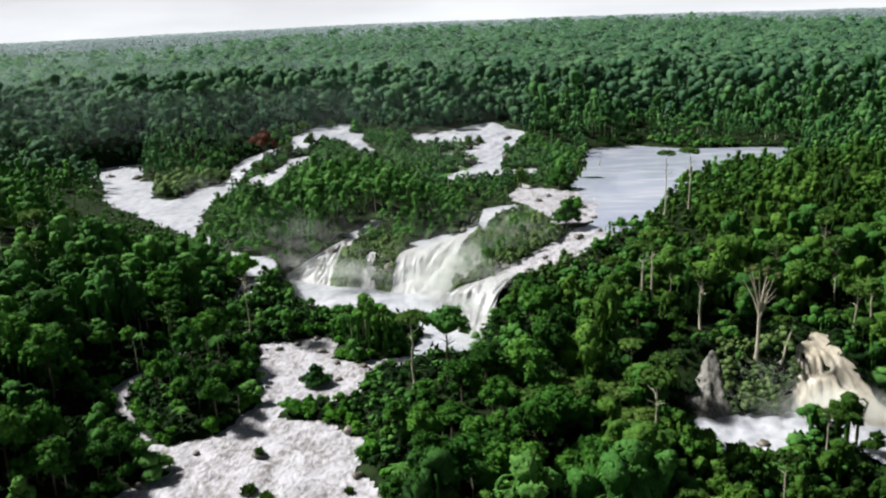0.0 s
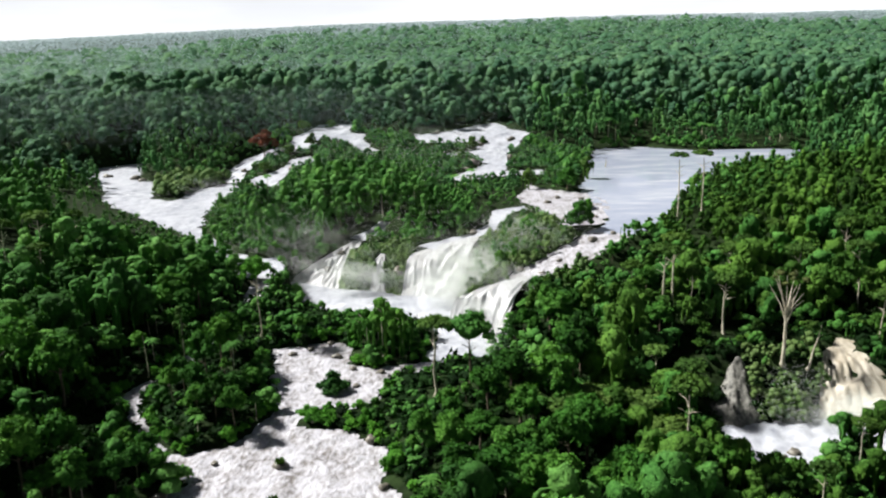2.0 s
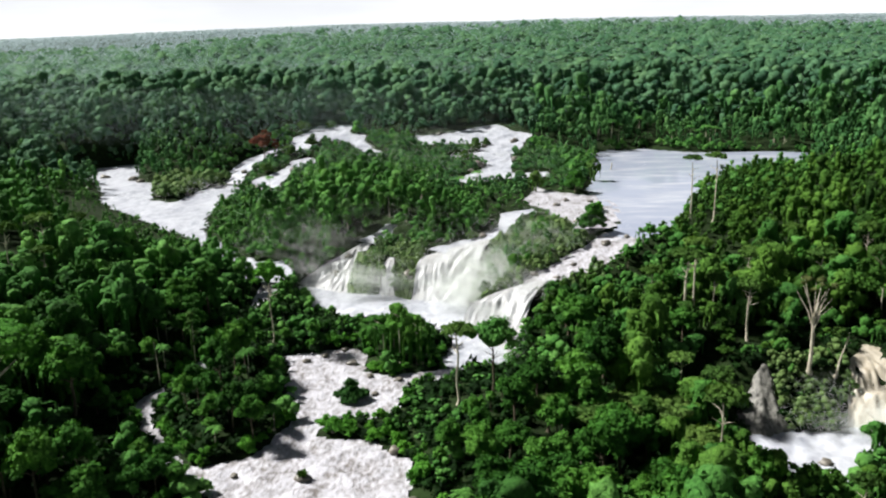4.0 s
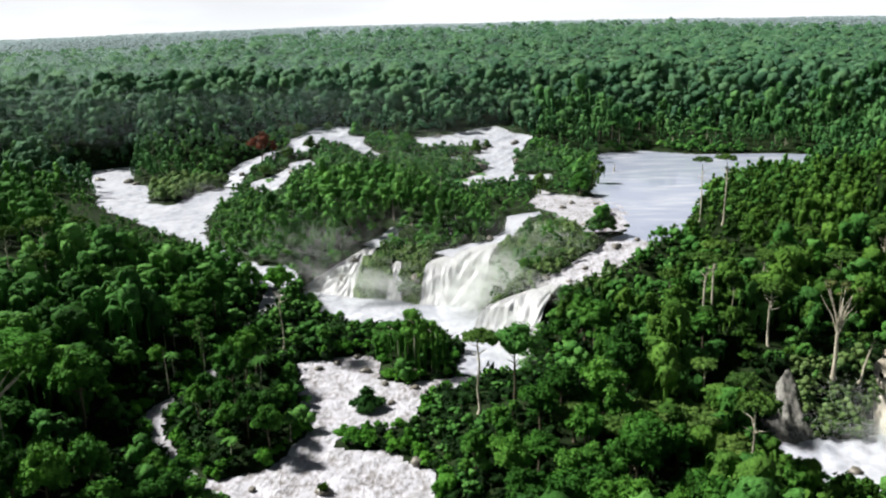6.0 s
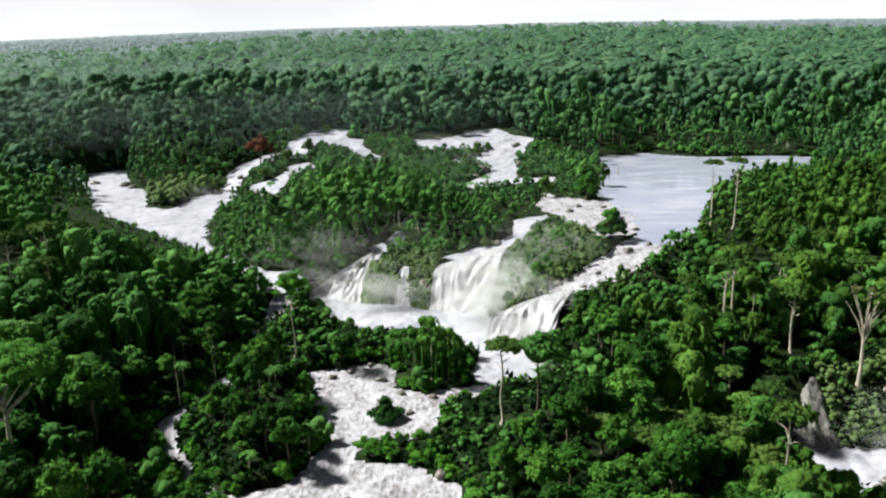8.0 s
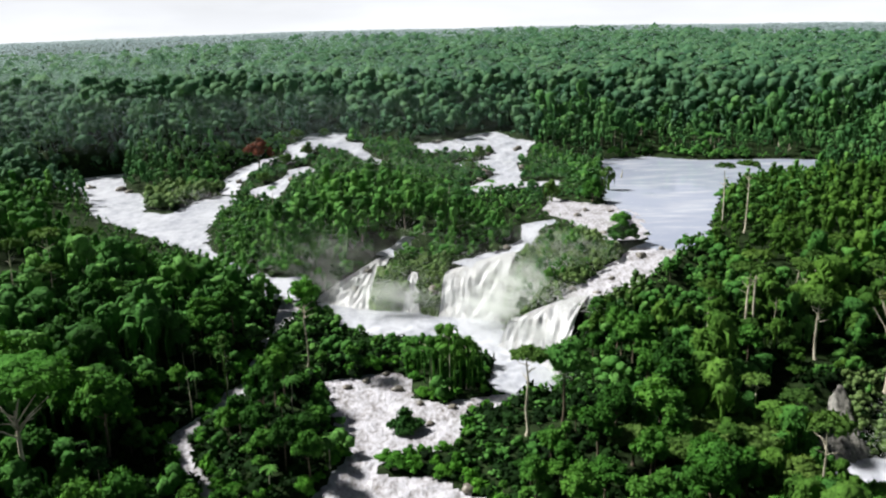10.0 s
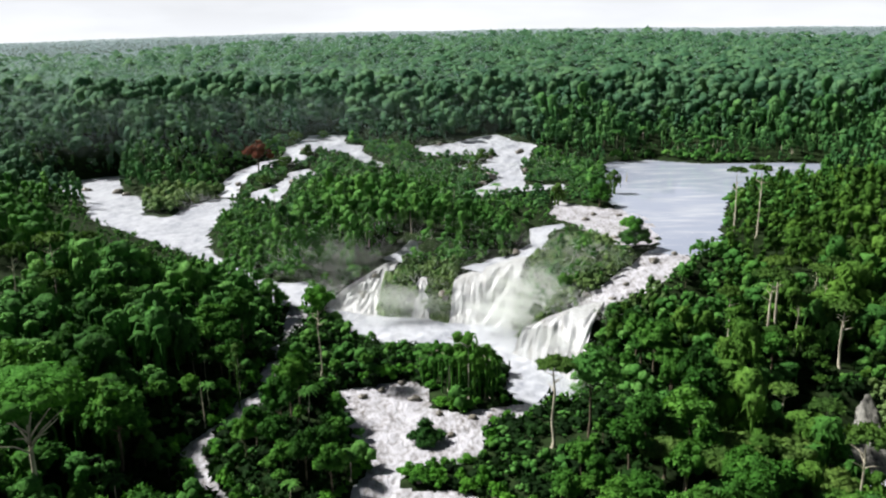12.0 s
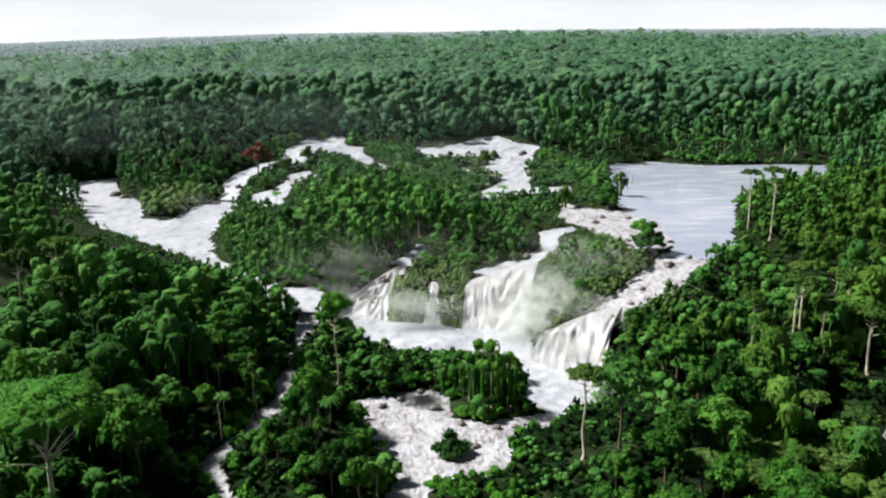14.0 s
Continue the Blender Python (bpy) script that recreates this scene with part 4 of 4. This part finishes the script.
# -- the forest past those, as masses of trees
def masses(name, x, y, size, kinds, leaf, label, seed, height=1.0):
    """One mesh of many trees: each spot takes one of the given crowns, turned and sized."""
    r = np.random.default_rng(seed)
    z = ground_height(x, y)
    which = r.integers(0, len(kinds), x.size)
    turn = r.uniform(0, 2 * math.pi, x.size)
    pieces, tones = [], []
    for kk, (V, F) in enumerate(kinds):
        m = which == kk
        n = int(m.sum())
        if not n:
            continue
        c, s = np.cos(turn[m])[:, None], np.sin(turn[m])[:, None]
        q = size[m][:, None]
        tall = height * q * r.uniform(0.68, 1.4, (n, 1))
        P = np.stack([(V[None, :, 0] * c - V[None, :, 1] * s) * q + x[m][:, None],
                      (V[None, :, 0] * s + V[None, :, 1] * c) * q + y[m][:, None],
                      V[None, :, 2] * tall + z[m][:, None]], -1)
        G = F[None] + (np.arange(n) * len(V))[:, None, None]
        pieces.append((P.reshape(-1, 3), G.reshape(-1, 3)))
        tones.append(np.repeat(r.uniform(0, 1, n), len(V)))
    V, F = join(pieces)
    me = fast_mesh(name, V, F, leaf, smooth=True)
    me.attributes.new("tone", "FLOAT", "POINT").data.foreach_set("value", np.concatenate(tones).astype(np.float32))
    ob = new(name, me)
    return tagged(ob, label, "trees", kind="stuff")


rng = np.random.default_rng(77)
NEAR = [crown_round(rng, 4.3, 8.2, 13, ICO1, 46, 0.48) for _ in range(4)] + [crown_column(rng, 5.4, 11.4, 8, 9, 40, 0.46) for _ in range(7)]
MIDDLE = [crown_round(rng, 4.3, 8.0, 6, ICO1, 14, 0.6) for _ in range(3)] + [crown_column(rng, 4.3, 13.5, 6, 7, 9, 0.6) for _ in range(7)]
BACK = [crown_round(rng, 4.8, 8.0, 5, ICO1, 4, 0.8) for _ in range(4)] + [crown_column(rng, 6.0, 11.0, 4, 5, 4, 0.7, 0.5) for _ in range(4)]
BUMP = (ICO1[0] * 1.0, ICO1[1][(ICO1[0][:, 2] > -0.3)[ICO1[1]].all(1)])
DISTANT = [join([lobe(rng, (q * math.cos(2.4 * i) * 3.4, q * math.sin(2.4 * i) * 3.4, 7.6 - 2.2 * q * q + rng.uniform(-0.6, 0.6)), rng.uniform(1.7, 2.8), BUMP, 0.85, 0.14) for i in range(5) for q in [math.sqrt((i + 0.2) / 5)]]) for _ in range(8)]
RIDGE = [join([lobe(rng, (3.0 * math.cos(2.1 * i), 3.0 * math.sin(2.1 * i), 7 + 0.4 * i), 3.2, BUMP, 0.8, 0.14) for i in range(3)]) for _ in range(4)]

rest_near = ~things
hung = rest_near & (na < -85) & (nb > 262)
plainer = rest_near & ~hung
dry = plainer & (na > 0)
plainer &= ~dry
masses("near_forest", na[plainer], nb[plainer], ns[plainer], NEAR, LEAF, "dense dark green rainforest on the bank", 1)
masses("slope_forest", na[dry], nb[dry], ns[dry], NEAR[2:], LEAF_DRY, "green rainforest on the slope above the river", 14)
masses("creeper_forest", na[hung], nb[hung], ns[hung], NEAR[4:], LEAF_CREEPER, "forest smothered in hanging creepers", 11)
ma, mb = scatter(-290, 300, 345, 530, 6.4, 32, gaps=0.10)
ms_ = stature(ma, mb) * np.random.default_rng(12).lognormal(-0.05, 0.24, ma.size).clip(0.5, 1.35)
east = (ma > 72) & (mb < 500)
k = east & (np.random.default_rng(22).uniform(0, 1, ma.size) < 0.85)
masses("bank_forest", ma[k], mb[k], ms_[k] * 1.05, MIDDLE, LEAF_DRY, "dark green forest on the bank below the pond", 12)
masses("island_forest", ma[~east], mb[~east], ms_[~east] * 1.12, MIDDLE[2:], LEAF_CREEPER, "dense green forest on islands and banks", 2)
ua, ub = scatter(-200, 240, 170, 700, 6.1, 43, bank=1.8)
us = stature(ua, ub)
wet = ((ua > -8) & (ua < 46) & (ub > 318) & (ub < 398)) | ((ua > -60) & (ua < -26) & (ub > 350) & (ub < 392))
k = (us < np.where(ub < 330, 0.66, 0.68)) & ~wet & ~((ua > 66) & (ua < 90) & (ub > 226) & (ub < 258))
SHRUB = [crown_round(rng, 3.6, 2.4, 5, ICO1, 6, 0.5) for _ in range(7)]
masses("low_shrubs", ua[k], ub[k], np.random.default_rng(18).lognormal(-0.25, 0.35, k.sum()).clip(0.35, 1.5) * np.clip(us[k] / 0.42, 0.45, 1.0), SHRUB, LEAF_CREEPER, "low green shrubs between the cascades", 8)
ca_, cb_ = scatter(-165, 62, 465, 700, 4.4, 50, bank=2.2)
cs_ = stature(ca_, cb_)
k = cs_ < 0.52
masses("cascade_shrubs", ca_[k], cb_[k], np.random.default_rng(28).lognormal(-0.85, 0.40, k.sum()).clip(0.22, 0.85), SHRUB, LEAF_SHORE, "rounded green shrubs on rocks between cascades", 18)
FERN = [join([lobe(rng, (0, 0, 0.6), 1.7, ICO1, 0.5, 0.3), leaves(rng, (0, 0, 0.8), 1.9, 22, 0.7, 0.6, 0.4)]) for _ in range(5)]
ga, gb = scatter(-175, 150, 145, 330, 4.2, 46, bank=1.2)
masses("undergrowth", ga, gb, np.random.default_rng(20).lognormal(0.0, 0.3, ga.size).clip(0.5, 1.8), FERN, LEAF_FERN_SHADED, "ferns and undergrowth between trunks, darkened to read as shade", 10)
wa, wb = scatter(-62, 48, 316, 400, 2.6, 44, bank=0.2)
k = ((wa > -8) & (wa < 46) & (wb > 318)) | ((wa > -60) & (wa < -26) & (wb > 350) & (wb < 392))
va, vb = scatter(86, 110, 238, 262, 2.2, 45, bank=0.2)
ya, yb = scatter(-212, -172, 520, 575, 4.2, 49, bank=0.2)
wa, wb = np.concatenate([wa[k], va, ya]), np.concatenate([wb[k], vb, yb])
masses("wet_shrubs", wa, wb, np.random.default_rng(19).uniform(0.3, 0.75, wa.size) * np.where(wa < -150, 1.9, 1.0), SHRUB, LEAF_WET_MISTED, "wet shrubs and moss in the spray, paled as by mist", 9)
ta, tb = scatter(-335, -190, 585, 705, 7.6, 48, bank=0.4)
masses("bank_thicket", ta, tb, np.random.default_rng(27).lognormal(-0.30, 0.25, ta.size).clip(0.4, 1.1), MIDDLE, LEAF_SHORE, "green thicket along the far river bank", 17)
xa, xb = scatter(-480, 520, 530, 900, 9.6, 33)
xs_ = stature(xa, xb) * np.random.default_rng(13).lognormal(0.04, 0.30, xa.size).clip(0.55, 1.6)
near_back = ((xb < 632) & (np.abs(xa) < 260)) | ((xb < 690) & (xa > 45) & (xa < 330))
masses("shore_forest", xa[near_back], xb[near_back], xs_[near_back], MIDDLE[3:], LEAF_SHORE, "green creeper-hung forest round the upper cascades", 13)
masses("back_forest", xa[~near_back], xb[~near_back], xs_[~near_back], BACK, LEAF_FAR_HAZED, "tall dark rainforest behind the falls", 3)
fa, fb = scatter(-1150, 1150, 900, 2050, 12.5, 34)
masses("far_forest", fa, fb, np.random.default_rng(14).lognormal(0.50, 0.36, fa.size).clip(0.8, 3.0), DISTANT, LEAF_FAR_HAZED, "rainforest canopy rolling to the distance", 4, 0.95)
da, db = scatter(-3000, 3000, 2050, 4700, 38, 35)
masses("horizon_forest", da, db, np.random.default_rng(15).uniform(2.2, 4.2, da.size), RIDGE, LEAF_FAR_HAZED, "hazy forest canopy at the horizon", 5, 0.2)
la, lb = scatter(-125, 95, -60, 137, 7.2, 47, wedge=False)
masses("lower_forest", la, lb, np.random.default_rng(24).lognormal(0.1, 0.25, la.size).clip(0.7, 1.5), MIDDLE, LEAF, "dense rainforest below the viewpoint", 15)
oa, ob_ = scatter(-300, 300, -260, 135, 10.5, 36, wedge=False)
k = ~((oa > -122) & (oa < 92) & (ob_ > -57))
oa, ob_ = oa[k], ob_[k]
masses("rear_forest", oa, ob_, np.random.default_rng(16).uniform(0.9, 1.5, oa.size), DISTANT, LEAF, "rainforest below and behind the viewpoint", 6)


# ---- rocks ----
def boulder(r, size, flat=0.6):
    V, F = ICO2
    n = np.array([noise.noise(Vector(v * 1.3) + Vector((r.uniform(0, 50), 0, 0)) * 0 + Vector((size * 7, size * 3, 1))) for v in V])
    V = V * (1 + 0.55 * n[:, None] + 0.06 * r.standard_normal((len(V), 1)))
    return V * np.array([size, size * 0.8, size * flat]), F


r = np.random.default_rng(8)
ROCKS = [(-45, 195, 2.2), (-58, 268, 1.6), (-43, 266, 2.0), (-36, 256, 1.5), (-27, 252.5, 1.6), (-22, 253.5, 1.2), (-41, 218, 1.2), (-24, 208, 2.0), (-47, 278, 1.6), (-53, 273, 1.3),
         (-33, 243, 1.2), (-36, 246, 0.9), (-62, 196, 1.2), (-18, 185, 1.7), (-70, 180, 2.2), (-240, 588, 4.0), (-232, 580, 3.0), (90, 222, 2.2), (86, 219, 1.6), (-66, 378, 2.6), (-61, 386, 2.0),
         (-46, 372, 3.0), (-33, 368, 3.2), (0, 400, 2.4), (-28, 366, 2.2), (20, 338, 2.0), (52, 366, 2.6), (44, 402, 2.0), (34, 412, 2.4), (-125, 640, 3.0), (-140, 606, 3.2), (-160, 580, 2.6),
         (-122, 560, 3.0), (-136, 520, 2.6), (24, 612, 3.4), (2, 598, 3.0), (22, 560, 2.6), (-6, 530, 2.4), (-30, 640, 3.0), (-200, 522, 2.2), (-183, 530, 2.4), (-42.8, 177.6, 1.6), (-38, 175, 1.2), (-264, 597, 3.6), (-253, 547, 3.0), (-2, 545, 4.0), (6, 512, 2.2), (44, 452, 2.0), (56, 448, 1.6), (38, 440, 2.2), (48, 410, 1.8), (58, 405, 1.6), (62, 372, 1.8), (28, 332, 1.6), (36, 345, 1.4)]
for x, y, q in ROCKS:
    V, F = boulder(r, q)
    d, z = 1e9, 0.0
    for W in WATERS + FALLS:
        e, lv = outside(W, np.array([float(x)]), np.array([float(y)]))
        if e[0] < d:
            d, z = float(e[0]), float(lv[0])
    if d > 1:
        z = float(ground_height(np.array([float(x)]), np.array([float(y)]))[0])
    rock = new("rock", fast_mesh("rock", V, F, ROCK, smooth=True))
    rock.matrix_basis = pose(x, y, z + 0.05 * q, 0, 0, r.uniform(0, 360))
    tagged(rock, "wet dark boulder in white water", "rock", "rapids rocks")


def cliff(name, crest, foot, mat, label, nu=40, nv=24, relief=1.6, seed=0):
    """A craggy rock face with ribs and ledges, a little in front of the slope."""
    u, v = np.meshgrid(np.linspace(0, 1, nu), np.linspace(0, 1, nv))
    C, B = along(crest, u.ravel()), along(foot, u.ravel())
    u, v = u.ravel(), v.ravel()
    P = C + (B - C) * v[:, None]
    way = (B - C)[:, :2]
    way /= np.linalg.norm(way, axis=1)[:, None] + 1e-9
    rel = relief * (vnoise(u * 30, v * 8, 3, seed) + 0.6 * np.abs(vnoise(u * 30, v * 14, 1.4, seed + 1)) + 0.4 * vnoise(u * 30, v * 20, 0.8, seed + 2)) + 0.9
    edge = np.sin(np.pi * np.clip(u, 0, 1)) ** 0.4
    P[:, :2] += way * (rel * edge)[:, None]
    P[:, 2] += 0.6 * vnoise(u * 30, v * 10, 2, seed + 4) * edge
    return tagged(new(name, fast_mesh(name, P, grid_faces(nu, nv), mat)), label, "cliff", kind="structure")


cliff("rock_face", [(75, 250, -5), (79.5, 254, 0.5), (82.5, 256.5, 5.4), (84, 256.5, 5.2), (86.5, 255, 0), (90, 252, -5)], [(70, 241, -10.6), (75, 239, -10.8), (80, 238, -10.8), (84, 239, -10.8), (88, 242, -10.6), (92, 245, -10.2)], ROCK_GREY, "bare striated grey rock face", 44, 30, 0.9, 2)
cliff("cliff_between_falls", [(-57, 387, 6), (-50, 387, 7), (-43, 384, 6)], [(-61, 366, -7.5), (-53, 364, -7.5), (-46, 363, -7.5)], MOSS, "mossy dark cliff between the falls", 40, 24, 1.4, 5)
cliff("cliff_beside_fall", [(-39, 378, 6), (-32, 377, 7), (-27, 376, 6.2)], [(-38, 360, -7.5), (-34, 358, -7.5), (-31, 356, -7.5)], MOSS, "mossy dark cliff beside the main fall", 30, 24, 1.4, 7)


# ---- spray over the falls and haze over the far forest ----
def droplets(name, P, size, mat, label):
    """Very many fine grains, each a small triangle."""
    n = len(P)
    r = np.random.default_rng(len(P))
    # the grains lie rather flat, tilted to sun and camera to brighten the mist
    a, b = r.standard_normal((n, 3)), r.standard_normal((n, 3))
    up = r.standard_normal((n, 3)) * 0.6 + np.array([-0.4, -0.1, 0.9])
    up /= np.linalg.norm(up, axis=1)[:, None]
    a -= up * (a * up).sum(1)[:, None]
    b = np.cross(up, a) + 0.3 * a
    s = np.asarray(size)[:, None]
    a = a / np.linalg.norm(a, axis=1)[:, None] * s
    b = b / np.linalg.norm(b, axis=1)[:, None] * s
    V = np.concatenate([P, P + a, P + b])
    i = np.arange(n)
    return tagged(new(name, fast_mesh(name, V, np.stack([i, i + n, i + 2 * n], 1), mat)), label, "mist", kind="stuff")


def cloud(r, n, middle, spread, patchy=12.0):
    """Grains in a soft billowing cloud."""
    P = np.array(middle) + r.standard_normal((n * 2, 3)) * np.array(spread)
    k = vnoise(P[:, 0] + 3 * P[:, 2], P[:, 1] + P[:, 2], patchy, 61) + r.uniform(-0.6, 0.6, len(P)) > 0
    return P[k]


r = np.random.default_rng(3)
SPRAYS = [((-76, 366, -1), (6, 5, 5), 5000), ((-50, 360, 0), (11, 4, 5), 11000), ((-14, 346, 0), (9, 6, 6), 14000), ((0, 350, 4), (9, 7, 7), 12000), ((5, 344, 7), (12, 10, 5), 32000), ((-8, 330, 0), (7, 6, 6), 9000), ((3, 309, 1), (6, 8, 6), 8000), ((12, 320, 3), (9, 7, 5), 7000), ((4, 290, -1), (4, 7, 5), 5000),
          ((-84, 386, 9), (13, 7, 5), 8000), ((-185, 530, 8), (18, 9, 3), 4500), ((-18, 628, 26), (16, 8, 4), 5000), ((8, 575, 21), (12, 9, 3), 3000),
          ((114, 239, -6), (6, 3, 3), 7000), ((101, 240, -8), (7, 3, 2.5), 1600), ((97, 245, -3), (6, 4, 4), 700), ((124, 234, -7), (7, 6, 3), 5000), ((28, 378, 16), (12, 12, 4), 7000), ((-55, 405, 16), (42, 24, 7), 5000), ((-40, 540, 26), (55, 45, 6), 7000)]
P = np.concatenate([cloud(r, int(4.2 * n), m, sp) for m, sp, n in SPRAYS])
droplets("spray", P, r.uniform(0.075, 0.175, len(P)), SPRAY, "white spray hanging over the waterfalls")
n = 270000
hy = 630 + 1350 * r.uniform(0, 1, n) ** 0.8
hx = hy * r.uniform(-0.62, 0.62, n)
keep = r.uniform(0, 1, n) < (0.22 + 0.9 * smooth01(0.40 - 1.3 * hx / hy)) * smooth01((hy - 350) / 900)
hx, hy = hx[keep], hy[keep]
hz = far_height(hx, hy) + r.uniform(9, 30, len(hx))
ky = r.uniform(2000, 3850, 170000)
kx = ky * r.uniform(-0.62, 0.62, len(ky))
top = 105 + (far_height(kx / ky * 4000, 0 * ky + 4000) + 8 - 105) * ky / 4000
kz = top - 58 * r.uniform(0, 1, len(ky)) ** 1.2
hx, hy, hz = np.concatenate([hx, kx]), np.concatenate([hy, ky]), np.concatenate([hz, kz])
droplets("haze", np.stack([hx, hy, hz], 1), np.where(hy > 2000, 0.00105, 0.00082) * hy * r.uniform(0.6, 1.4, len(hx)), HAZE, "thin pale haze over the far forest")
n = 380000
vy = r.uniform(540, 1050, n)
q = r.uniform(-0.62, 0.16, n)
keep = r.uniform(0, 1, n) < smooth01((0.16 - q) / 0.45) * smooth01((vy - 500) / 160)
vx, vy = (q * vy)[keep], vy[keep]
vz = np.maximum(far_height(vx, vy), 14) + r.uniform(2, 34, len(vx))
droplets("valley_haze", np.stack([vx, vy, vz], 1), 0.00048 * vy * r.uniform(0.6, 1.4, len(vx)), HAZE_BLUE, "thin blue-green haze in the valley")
